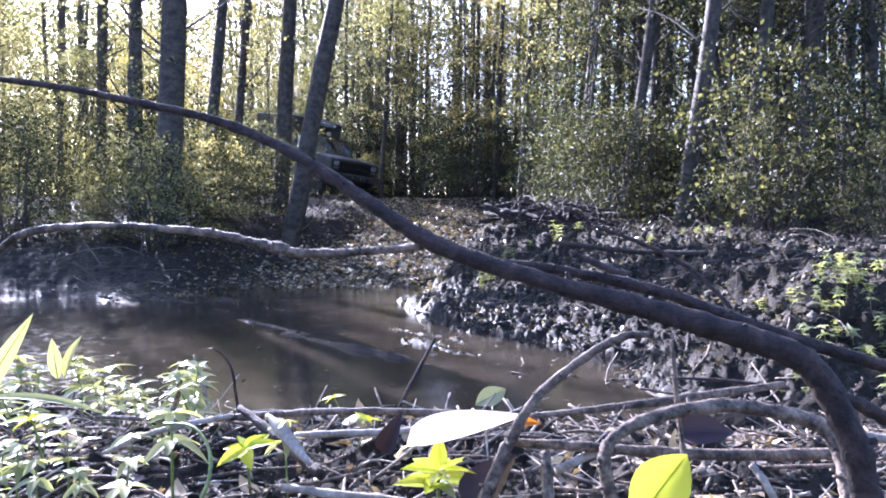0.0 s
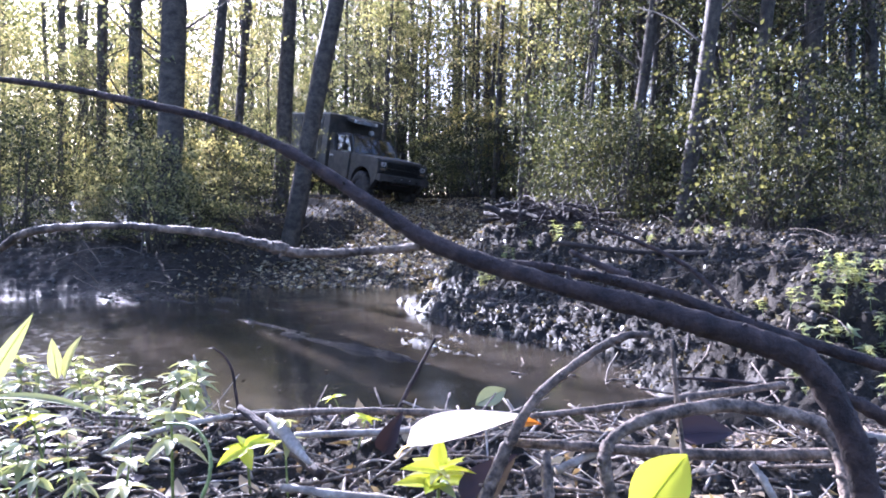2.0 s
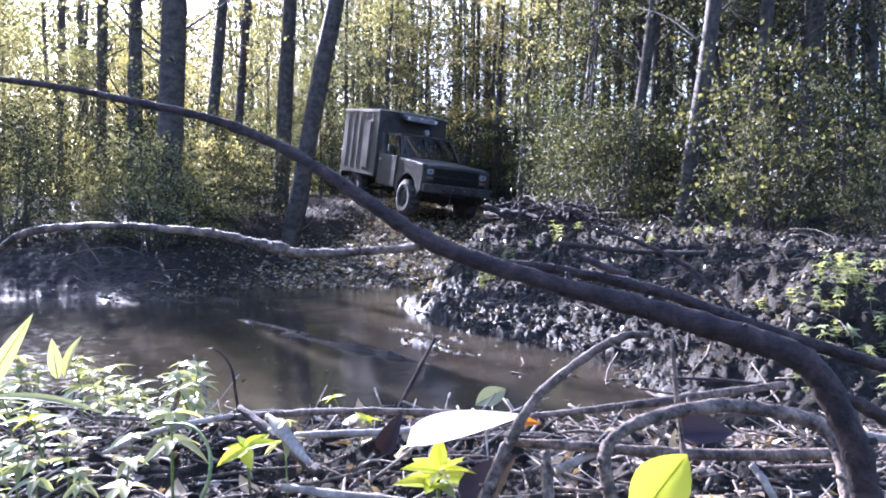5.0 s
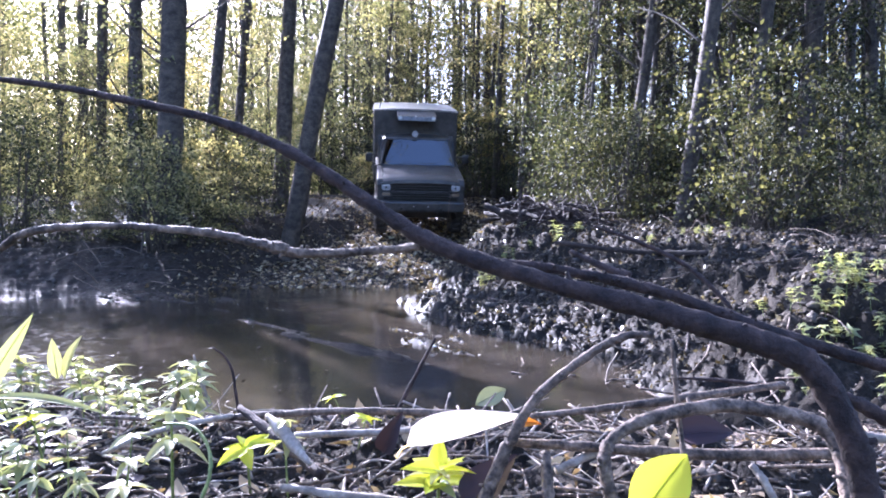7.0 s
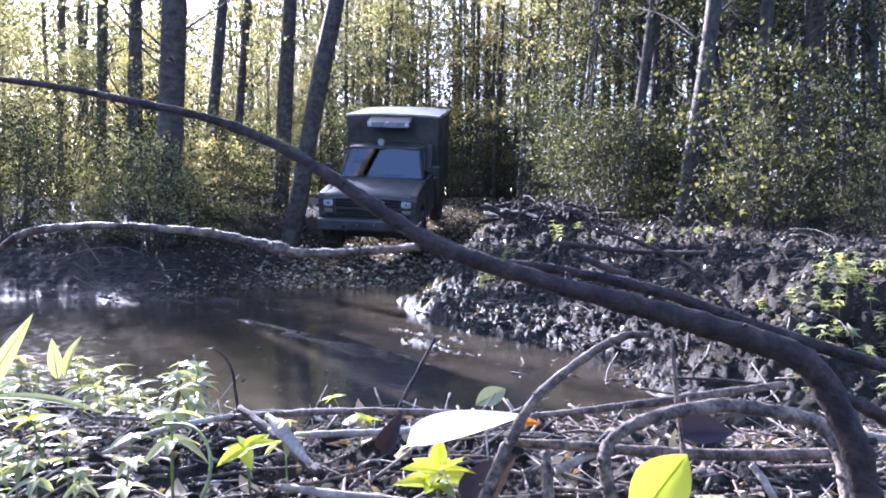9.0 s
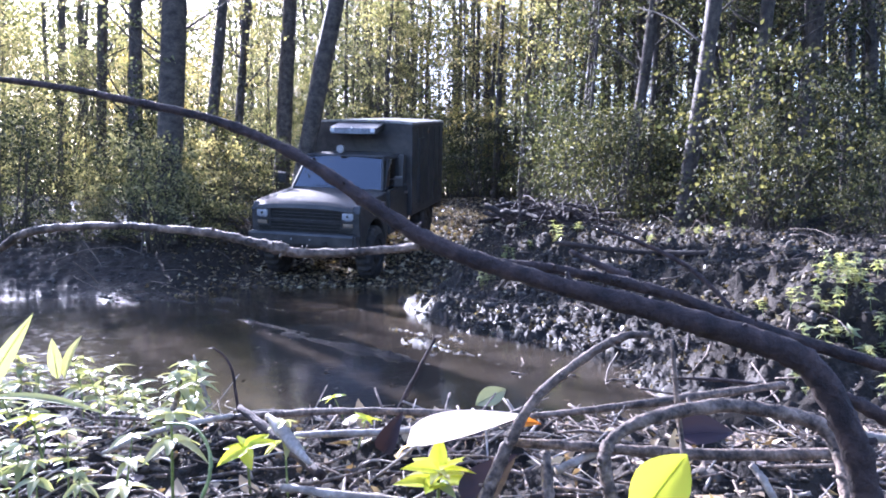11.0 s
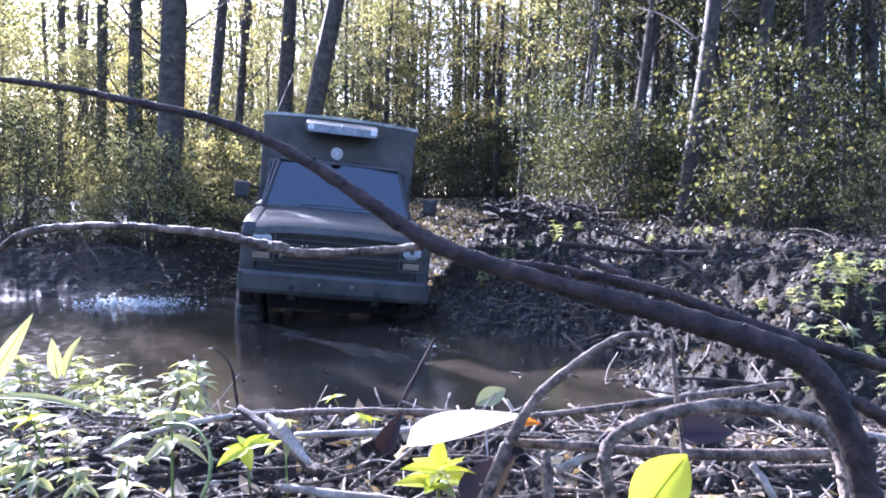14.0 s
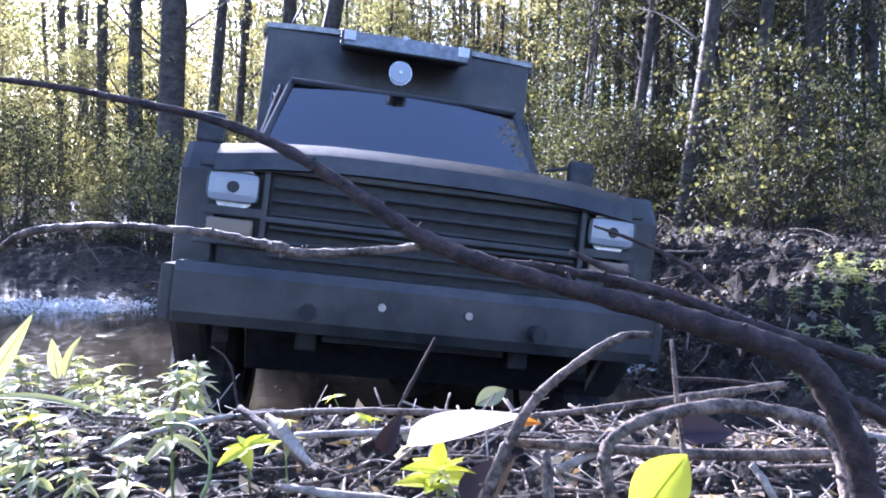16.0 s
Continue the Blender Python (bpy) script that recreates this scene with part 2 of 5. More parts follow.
def height(x, y, fine=True):
    x, y = np.asarray(x, float), np.asarray(y, float)
    tx, tz = np.interp(y, TRACK_Y, TRACK_X), np.interp(y, TRACK_Y, TRACK_Z)
    d = x - tx
    left = np.interp(y, [0, 3, 8, 10, 12, 14, 20, 30, 60, 500], [0.79, 0.6, 0.02, 0.2, 0.6, 1.0, 1.8, 2.3, 2.8, 3])
    right = np.interp(y, [0, 1.5, 4, 9, 14, 20, 30, 60, 500], [0.79, 0.7, 0.66, 0.85, 1.2, 1.75, 2.3, 2.8, 3])
    bank = np.where(d < 0, left, right) + 0.12 * fbm(x, y, 3.0, 3)
    broad = np.where(d > 0, np.interp(y, [10, 12, 17, 20], [0, 1.0, 0.8, 0]), 0)
    edge = np.where(d > 0, np.interp(y, [3.5, 5, 9, 11], [2.3, 3.3, 3.1, 2.3]), 2.3)
    road = smooth(1.25, edge, np.abs(d) - broad)
    z = tz * (1 - road) + np.maximum(bank, tz) * road
    # the mound under the branch heap
    z = z + 0.18 * np.exp(-((x - 1.5) / 0.6) ** 2 - ((y - 10.1) / 0.55) ** 2)
    # the mud hole
    wob = 0.25 * fbm(x, y, 1.6, 8)
    q = ((np.abs(x + 2.6) / 3.9) ** 2.6 + (np.abs(y - 6.5) / 3.4) ** 2.6) ** (1 / 2.6) + wob
    pit = 1 - smooth(0.62, 1.35, q)
    along, across = x * 0.68 - y * 0.73, x * 0.73 + y * 0.68
    ridge = fbm(along * 0.08, across, 0.36, 21, 3)
    floor_z = -0.14 + 0.21 * smooth(2.75, 3.3, across + 0.2 * fbm(x, y, 1.1, 12)) + 0.02 * (across - 3.3) + 0.05 * fbm(x, y, 1.1, 11)
    floor_z = floor_z + 0.085 * ridge * smooth(2.3, 3.1, across)
    streak = smooth(2.3, 2.8, across) * (1 - smooth(4.3, 5.0, across)) * (1 - smooth(0.9, 1.6, x)) * smooth(-4.5, -3.0, x)
    ruts = 0.2 * (1 - smooth(0.12, 0.34, np.abs(np.abs(d) - 0.84))) + 0.12 * (1 - smooth(0.8, 1.35, np.abs(d)))
    floor_z = (floor_z - ruts) * (1 - streak) + (-0.034 + 0.045 * smooth(-0.9, 0.5, x) + 0.13 * fbm(along * 0.05, across, 0.15, 71, 3) + 0.03 * fbm(x, y, 0.28, 73, 3)) * streak
    z = z * (1 - pit) + floor_z * pit
    slope = 0.753 + 0.02 * fbm(x, y, 0.5, 5) - 0.33 * np.maximum(y - 0.92, 0) + 0.1 * smooth(0.4, 1.3, np.abs(x - 0.1)) * smooth(0.9, 1.5, y)
    k = smooth(3.0, 3.9, y)
    z = np.where(y < 3.9, np.maximum(slope, -0.2) * (1 - k) + z * k, z)
    if fine:
        rough_soil = 0.45 + 0.55 * smooth(0.2, 1.6, d) * (1 - smooth(5, 9, d)) * (1 - smooth(9, 13, y))
        clod = (0.5 - np.abs(fbm(x, y, 0.3, 31, 3))) * 0.16 + np.abs(fbm(x, y, 0.11, 37, 3)) * 0.16 + fbm(x, y, 0.05, 39, 2) * 0.02
        z = z + (1 - 0.6 * streak) * rough_soil * clod * smooth(1.2, 2.6, y) * (1 - 0.8 * pit * (1 - smooth(-0.1, 0.8, d))) - 0.07 * rough_soil * (1 - 0.6 * streak)
        z = z + (np.abs(fbm(x, y, 0.07, 41, 3)) * 0.04 + np.abs(fbm(x, y, 0.03, 43, 2)) * 0.02 - 0.014) * (1 - smooth(1.6, 3.0, y))
    return z


def spread_axis(lo, hi, step, far, grow=1.09):
    a = list(np.arange(lo, hi, step))
    s = step
    while a[-1] < far:
        s = min(s * (grow if a[-1] < 13 else 1.07), 12)
        a.append(a[-1] + s)
    s, b = step, [lo]
    while b[-1] > -far:
        s = min(s * (grow if -9 < b[-1] < -1 else 1.12), 12)
        b.append(b[-1] - s)
    return np.array(b[:0:-1] + a)


gx, gy = spread_axis(-1.0, 1.0, 0.009, 320, 1.012), spread_axis(0.4, 1.3, 0.009, 380, 1.0075)
GX, GY = np.meshgrid(gx, gy)
GZ = height(GX, GY)
nx, ny = len(gx), len(gy)
idx = np.arange(nx * ny).reshape(ny, nx)
quads = np.stack([idx[:-1, :-1], idx[:-1, 1:], idx[1:, 1:], idx[1:, :-1]], -1).reshape(-1, 4)
ground = plain("ground", np.stack([GX, GY, GZ], -1).reshape(-1, 3), quads, GROUND, smooth=True)
tagged(ground, "dark churned forest soil and mud with ruts", "ground", kind="structure")
wet = ground.data.attributes.new("wet", "FLOAT", "POINT")
wet.data.foreach_set("value", (1 - smooth(-0.05, 0.35, GZ + 0.12 * fbm(GX, GY, 0.8, 51))).ravel().astype(np.float32))

wx, wy = np.meshgrid(np.linspace(-9.5, 2.6, 90), np.linspace(2.4, 11.4, 80))
wi = np.arange(90 * 80).reshape(80, 90)
wq = np.stack([wi[:-1, :-1], wi[:-1, 1:], wi[1:, 1:], wi[1:, :-1]], -1).reshape(-1, 4)
wz = 0.006 * fbm(wx, wy, 0.5, 61)
water = plain("water", np.stack([wx, wy, wz], -1).reshape(-1, 3), wq, WATER, smooth=True)
tagged(water, "brown muddy puddle water filling the ruts", "puddle", kind="structure")


# ---- trees ----
def leafy(rng, n, lo, hi, radius, clumps, thin=0.135):
    """Leaf places in clumps round an axis: uneven outline, with gaps."""
    z = rng.uniform(lo, hi, clumps)
    a, k = rng.uniform(0, 2 * math.pi, clumps), rng.random(clumps) ** 0.6
    shape = np.interp((z - lo) / (hi - lo), [0, 0.35, 1], [0.75, 1.0, 0.35])
    cx, cy = np.cos(a) * radius * k * shape, np.sin(a) * radius * k * shape
    pick = rng.integers(0, clumps, n)
    s = radius * thin
    out = np.stack([np.cos(a), np.sin(a), np.full(clumps, -0.25)], 1)[pick]
    p = np.stack([cx[pick], cy[pick], z[pick]], 1) + rng.normal(0, 1, (n, 3)) * np.array([s, s, s * 0.42]) * rng.uniform(0.5, 1.3, clumps)[pick][:, None]
    p += out * rng.uniform(-1, 1, n)[:, None] * s * 1.3
    p[:, 2] = np.maximum(p[:, 2], 0.15)
    return p, np.stack([cx, cy, z], 1)


def tree(name, seed, tall, dia, crown_lo, radius, leaves, leaf_size, bark, leaf_mat, limbs, label, category="tree", clumps=60, group="forest trees"):
    rng = np.random.default_rng(seed)
    root = tagged(new(name), label, category, group)
    bend = rng.normal(0, 0.012 * tall, 2)
    trunk_rows = [(0, 0, -0.3, dia * 0.75), (0, 0, 0.15, dia * 0.55), (bend[0] * .4, bend[1] * .4, tall * .35, dia * 0.44), (bend[0], bend[1], tall * .7, dia * 0.3), (bend[0] * .6, bend[1] * .6, tall, dia * 0.06)]
    plain("trunk", *tube(trunk_rows, 5, 10, 0.05, rng), bark, root, True)
    p, centres = leafy(rng, leaves, crown_lo, tall * 1.02, radius, clumps)
    arms = []
    order = np.argsort(rng.random(len(centres)))[:limbs]
    for c in centres[order]:
        b = max(c[2] - rng.uniform(0.3, 0.9) * (np.hypot(c[0], c[1]) + 0.3), 0.2)
        f = b / tall
        r = min(max(dia * 0.5 * (1 - f) * 0.3, 0.007), 0.026)
        o = np.array([np.interp(f, [0, .7, 1], [0, bend[0], bend[0] * .6]), np.interp(f, [0, .7, 1], [0, bend[1], bend[1] * .6]), b])
        m = (o + c) / 2 + rng.normal(0, 0.08, 3)
        arms.append(tube([(*o, r), (*m, r * 0.7), (*c, r * 0.3)], 3, 5))
    if arms:
        tagged(plain("branchwork", *joined(arms), bark, root, True), kind="stuff")
    v, f = blades(p, leaf_size, rng, 0.75)
    plain("crown", v, f, leaf_mat, root)
    return root


def bush(name, seed, tall, radius, leaves, leaf_size, leaf_mat, label, stems=7):
    rng = np.random.default_rng(seed)
    root = tagged(new(name), label, "bush", "forest undergrowth")
    p, centres = leafy(rng, leaves, 0.25, tall, radius, 40, 0.17)
    arms = []
    for c in centres[:stems * 2]:
        o = np.array([rng.normal(0, 0.12), rng.normal(0, 0.12), -0.1])
        m = (o + c) / 2 + np.array([0, 0, 0.15 * tall])
        arms.append(tube([(*o, 0.016), (*m, 0.011), (*c, 0.004)], 3, 5))
    tagged(plain("stem_tangle", *joined(arms), BARK, root, True), kind="stuff")
    v, f = blades(p, leaf_size, rng, 0.7)
    plain("crown", v, f, leaf_mat, root)
    return root


def set_down(ob, x, y, turn=0.0, lean=0.0, lean_y=0.0, size=1.0, sink=0.05):
    ob.scale = (size,) * 3
    return Matrix.Translation((x, y, float(height(x, y, False)) - sink)) @ pose(0, 0, 0, lean_y, lean, 0) @ pose(0, 0, 0, 0, 0, turn)


rng = np.random.default_rng(7)
# tall poles, with the crown high up
POLE = [tree("tree", 100 + i, 16 + 2 * i, 0.3, 3.4, 2.0, 6500, 0.06, BARK, LEAF, 40,
             "tall slender forest tree with a bare lower trunk") for i in range(3)]
# the same poles with leaves coloured as if shaded
SHADED = [tree("tree", 110 + i, 16 + 2 * i, 0.3, 3.4, 2.0, 7000, 0.056, BARK, LEAF_SHADED, 40, "tall slender forest tree, its green leaves darkened for shade") for i in range(2)]
THIN = [tree("tree", 120 + i, 15 + 2 * i, 0.3, 3.0, 1.7, 2200, 0.085, BARK, LEAF, 24, "tall slender forest tree with a sparse high crown", clumps=90) for i in range(2)]
# crowns kept above the view, added to shade what lies below
HIGH = [tree("tree", 140 + i, 18 + i, 0.3, 8.5, 2.5, 6500, 0.1, BARK, LEAF, 40, "tall forest tree with a dense high crown", clumps=110) for i in range(2)]
# x, y, diameter, lean to the right in degrees
STANDS = [(-16.4, 30, .4, 0), (-8.35, 17, .25, 1), (-6.63, 15, .3, 1), (-4.97, 12.5, .44, 4), (-5.15, 15, .24, 4),
          (-5.17, 17, .2, 5), (-3.88, 16.5, .36, 5), (-3.06, 13.5, .34, 11), (2.9, 15, .2, 5), (3.08, 12, .19, 9), (4.37, 16, .2, 2),
          (3.35, 9.8, .21, 8), (4.5, 10.5, .2, 6), (5.58, 11, .22, 5), (8.3, 17, .28, 1), (8.04, 14, .2, 2), (7.42, 12, .2, -1),
          (2.26, 19, .16, 5), (0.5, 27, .17, 2), (7, 22, .25, 1), (9.3, 25, .25, 3), (-13.5, 19, .3, 0),
          (3.6, 20, .14, 3), (4.6, 19, .13, 2), (5.6, 21, .15, 1), (6.4, 18.5, .14, 3), (7.4, 20, .16, 2), (8.6, 20, .15, 1), (1.4, 23, .12, 3), (2.9, 24, .14, 2),
          (10, 21, .16, 1), (11, 18, .18, 2), (9.4, 15.5, .15, -1), (6.2, 14, .13, 2), (6.9, 16, .14, 3), (-2.2, 24.5, .15, 3), (-0.8, 27, .14, 2), (-11.5, 17, .16, 1),
          (3.9, 13.4, .11, 3), (5.0, 13.1, .1, 1), (5.25, 15, .12, 2), (6.65, 12.7, .11, 1), (7.05, 13.5, .1, -1), (8.7, 15, .12, 1), (4.75, 12.1, .1, 4), (2.55, 16.4, .11, 2), (6.0, 11.9, .1, 2)]
# trees added only so that their unseen crowns shade the right side
SHADE = [(1.5, 20.6, .15, 2), (1.1, 23.4, .14, 1), (2.7, 19.2, .14, 3), (3.8, 21.3, .13, 2), (3.1, 25.2, .14, 1), (-1.2, 28.5, .15, 0), (1.9, 17.6, .13, 3), (4.4, 18.0, .12, 2)]
stood = set()
for i, (x, y, dia, lean) in enumerate(STANDS + SHADE):
    # nearer right-hand trees get the leaf that is darkened for shade
    kinds = HIGH if (x, y, dia, lean) in SHADE or (x, y) in ((-3.06, 13.5), (-3.88, 16.5), (-5.15, 15)) else THIN if x < -2 else POLE if x < 0.22 * y and y > 14 else SHADED
    src = kinds[i % len(kinds)]
    s = dia / 0.3
    m = set_down(src, x, y, rng.uniform(0, 360), lean, rng.normal(0, 1.5))
    if src.name not in stood:
        stood.add(src.name)
        src.matrix_basis = m
        ob = src
    else:
        ob = copy_thing(src, m)
    [c for c in ob.children if c.name.startswith("trunk")][0].scale = (s, s, 1)
    tagged(ob, "thick grey-barked forest tree on the bank" if dia > 0.3 else "slender grey forest tree in the undergrowth")

SAPLING = [tree("sapling", 200 + i, 6.5 + 1.1 * i, 0.07, 0.9, 2.0, 6000, 0.06, BARK, LEAF_AUTUMN if i == 4 else (LEAF_SHADED if i == 2 else LEAF), 30,
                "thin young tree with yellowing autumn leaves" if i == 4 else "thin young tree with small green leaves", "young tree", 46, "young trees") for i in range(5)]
# all bushes but the first carry the shade-darkened leaf
BUSH = [bush("bush", 300 + i, 1.7 + 0.45 * i, 1.25, 4200, 0.052, LEAF if i == 0 else LEAF_SHADED, "dense green forest bush with small leaves") for i in range(4)]


def sunny(x, y):
    """The gap in the woods through which the low sun reaches the clearing."""
    return x < 0 and -0.6 < 0.857 * x + 0.515 * y < 3.2


def on_track(x, y, half):
    return abs(x - np.interp(y, TRACK_Y, TRACK_X)) < half


def plant_out(sources, places, lean=2.0):
    used = set()
    for x, y, k, s in places:
        src = sources[k]
        m = set_down(src, x, y, rng.uniform(0, 360), rng.normal(1, lean), rng.normal(0, lean), s)
        if k in used:
            copy_thing(src, m).scale = (s,) * 3
        else:
            used.add(k)
            src.matrix_basis = m @ Matrix.Diagonal((s, s, s, 1))


def scatter(n, x0, x1, y0, y1, gap, half, keep, kinds, lo, hi):
    out = []
    for _ in range(n * 30):
        x, y = rng.uniform(x0, x1), rng.uniform(y0, y1)
        if on_track(x, y, half) or not keep(x, y) or any((x - a) ** 2 + (y - b) ** 2 < gap * gap for a, b, *_ in out):
            continue
        out.append((x, y, int(rng.choice(kinds)), rng.uniform(lo, hi)))
        if len(out) == n:
            break
    return out


beside = lambda x, y: (x < -2.5 and y > 11.5) or (x > 0.5 and y > 8.4 + max(0, 3.5 - x) * 1.9) or y > 25
bushes = scatter(54, -13, 12, 8.5, 27, 0.9, 2.3, lambda x, y: beside(x, y) and not (sunny(x, y) and y < 16) and abs(x) < 0.75 * y + 1 and not (0 < x < 0.06 * y + 1.3 and y < 20) and not (-5.5 < x < -0.5 and 9.0 < x * 0.64 + y * 0.77 < 12.4) and not (-4.5 < x < 0 and 17 < y < 24), [0, 1, 2, 3], 0.7, 1.15)
EDGE = [(2.2, 12.4, 0, .75), (2.4, 11.4, 1, .8), (2.75, 10.9, 2, .7), (2.6, 13.6, 3, .9), (3.75, 8.3, 3, .5), (4.6, 7.2, 3, .4), (4.9, 8.4, 3, .7), (5.6, 7.6, 1, .7),
        (0.3, 21.6, 1, .9), (1.1, 20.6, 3, .9), (-0.5, 23.4, 1, 1.0), (0.6, 24, 2, 1.1), (-1.6, 26, 3, 1.1), (1.6, 22.4, 1, 1.0), (-0.2, 26.5, 1, 1.2), (-3.4, 28, 3, 1.2), (1.9, 25.2, 2, 1.1), (0.9, 27.6, 3, 1.2), (2.9, 26.6, 1, 1.2), (-2.4, 29.5, 2, 1.2), (-0.9, 29.4, 3, 1.3), (0.5, 30.4, 1, 1.3), (2.3, 29.6, 3, 1.3), (4.2, 27.4, 2, 1.2), (-4.6, 30.2, 1, 1.3)]
LEFT_BUSHES = [(-4.9, 11.7, 0, .5), (-8.6, 12.6, 0, .7), (-7.5, 12.2, 1, .38), (-6.9, 13.4, 0, .7), (-6.0, 12.4, 0, .6), (-5.4, 13.6, 2, .6), (-4.6, 14.2, 0, 1.05), (-8.0, 14.8, 3, .6), (-6.2, 15.6, 0, 1.2), (-4.2, 15.8, 1, .9), (-9.6, 14.0, 0, 1.1), (-9.4, 16.2, 3, .65), (-7.2, 17.4, 0, 1.3), (-5.6, 18.4, 1, 1.1)]
# bushes to the right swap the plain leaf for the shade-coloured one
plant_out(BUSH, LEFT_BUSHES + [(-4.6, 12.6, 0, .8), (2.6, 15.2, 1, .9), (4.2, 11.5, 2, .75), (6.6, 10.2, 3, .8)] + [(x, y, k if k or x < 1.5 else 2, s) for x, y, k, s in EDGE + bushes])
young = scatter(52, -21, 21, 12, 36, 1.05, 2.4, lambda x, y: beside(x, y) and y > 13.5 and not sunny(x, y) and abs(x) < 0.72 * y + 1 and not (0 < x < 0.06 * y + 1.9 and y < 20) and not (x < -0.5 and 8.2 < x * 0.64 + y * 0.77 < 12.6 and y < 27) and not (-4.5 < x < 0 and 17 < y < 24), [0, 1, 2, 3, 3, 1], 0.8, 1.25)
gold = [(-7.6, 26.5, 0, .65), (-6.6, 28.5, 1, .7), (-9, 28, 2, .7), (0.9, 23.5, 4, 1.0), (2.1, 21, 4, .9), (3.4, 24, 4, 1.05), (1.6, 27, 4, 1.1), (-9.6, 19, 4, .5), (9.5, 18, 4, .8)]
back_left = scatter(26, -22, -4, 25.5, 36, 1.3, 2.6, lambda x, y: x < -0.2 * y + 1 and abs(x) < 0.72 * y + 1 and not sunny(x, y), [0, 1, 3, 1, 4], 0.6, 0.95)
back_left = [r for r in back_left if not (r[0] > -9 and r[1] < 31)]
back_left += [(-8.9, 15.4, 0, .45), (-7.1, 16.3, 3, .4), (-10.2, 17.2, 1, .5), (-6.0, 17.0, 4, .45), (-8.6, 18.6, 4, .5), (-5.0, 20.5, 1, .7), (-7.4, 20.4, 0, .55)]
# near saplings on the right take kind 2, whose leaves have shade painted in
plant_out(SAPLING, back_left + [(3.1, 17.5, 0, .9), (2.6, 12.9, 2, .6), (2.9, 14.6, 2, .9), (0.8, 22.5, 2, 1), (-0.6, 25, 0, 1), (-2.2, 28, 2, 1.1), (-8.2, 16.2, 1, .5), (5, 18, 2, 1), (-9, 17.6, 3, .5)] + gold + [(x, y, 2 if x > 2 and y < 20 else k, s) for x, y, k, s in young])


# ---- the woods farther off ----
def far_woods():
    g = np.random.default_rng(11)
    t, cs = [], []
    gap = lambda x, y: -1 < 0.857 * x + 0.515 * y < 12 and x < 0
    for _ in range(420):
        a, d = g.uniform(-0.85, 0.85), g.uniform(27, 70)
        x, y = d * math.sin(a), d * math.cos(a)
        z = float(height(x, y, False))
        if gap(x, y) and g.random() < 0.7:
            continue
        r, h = g.uniform(0.07, 0.16), g.uniform(13, 20)
        t.append(tube([(x, y, z - 0.3, r * 1.2), (x + g.normal(0, .3), y, z + h * .5, r * .8), (x + g.normal(0, .5), y, z + h, r * .2)], 2, 6))
    plain("distant_trunks", *joined(t), BARK, None, True)
    for i in range(7600):
        a, d = (g.uniform(-0.85, 0.85), g.uniform(30, 80)) if i < 3600 else (g.uniform(-0.72, -0.08), g.uniform(46, 80))
        x, y = d * math.sin(a), d * math.cos(a)
        z = float(height(x, y, False)) + (g.uniform(0.3, 4) if g.random() < 0.3 else g.uniform(4, 0.34 * d))
        if gap(x, y) and z > 0.466 * (-0.515 * x + 0.857 * y - 20) and g.random() < 0.93:
            continue
        cs.append(np.array([x, y, z]) + g.normal(0, 1, (42, 3)) * np.array([0.9, 0.9, 0.7]))
    v, f = blades(np.vstack(cs), 0.25, g, 0.75)
    plain("distant_foliage", v, f, LEAF)


far_woods()
tagged(bpy.data.objects["distant_trunks"], "dark thin trunks of the woods behind", "woods", kind="stuff")
tagged(bpy.data.objects["distant_foliage"], "sunlit green foliage of the woods behind", "woods", kind="stuff")

# unseen trees right of the view, added to cut the sky light there
for x, y in [(6.3, 9.2), (7.6, 10.6), (8.4, 6.6), (9.5, 7.6), (11, 10), (8.6, 9.0)]:
    copy_thing(HIGH[0], set_down(HIGH[0], x, y, rng.uniform(0, 360)))
# unseen forest added behind and beside the eye to block sky fill and reflections
behind = [(11.5, 8.2, 0), (10.8, 9.4, 1), (12.5, 2.4, 2), (-7, -9, 0), (-4, -18, 1), (2, -17, 2), (7, -13, 0), (7, -4, 1), (9, 1, 2), (13, 5.5, 0), (-9, -1, 1), (-9, -20, 2), (9, -20, 0), (12, -9, 1), (-12, -8, 2)]
for x, y, k in behind:
    copy_thing(POLE[k], set_down(POLE[k], x, y, rng.uniform(0, 360), rng.normal(0, 2), rng.normal(0, 2)))
for x, y, k in [(-4, -4.5, 0), (-1.5, -6, 1), (1, -5, 2), (3.5, -5, 3), (5.5, -2.5, 0), (6.5, 0.5, 1), (7.5, 3, 2), (-6.5, -2, 3), (-8, 1, 0)]:
    ob = copy_thing(BUSH[k], set_down(BUSH[k], x, y, rng.uniform(0, 360), 0, 0, 1.1))
for x, y, k in [(-5, -8, 0), (0, -9, 1), (4, -6.5, 3), (8, -2, 2), (9, 3.5, 0), (-9, -5, 1)]:
    ob = copy_thing(SAPLING[k], set_down(SAPLING[k], x, y, rng.uniform(0, 360), 0, 0, 1.0))


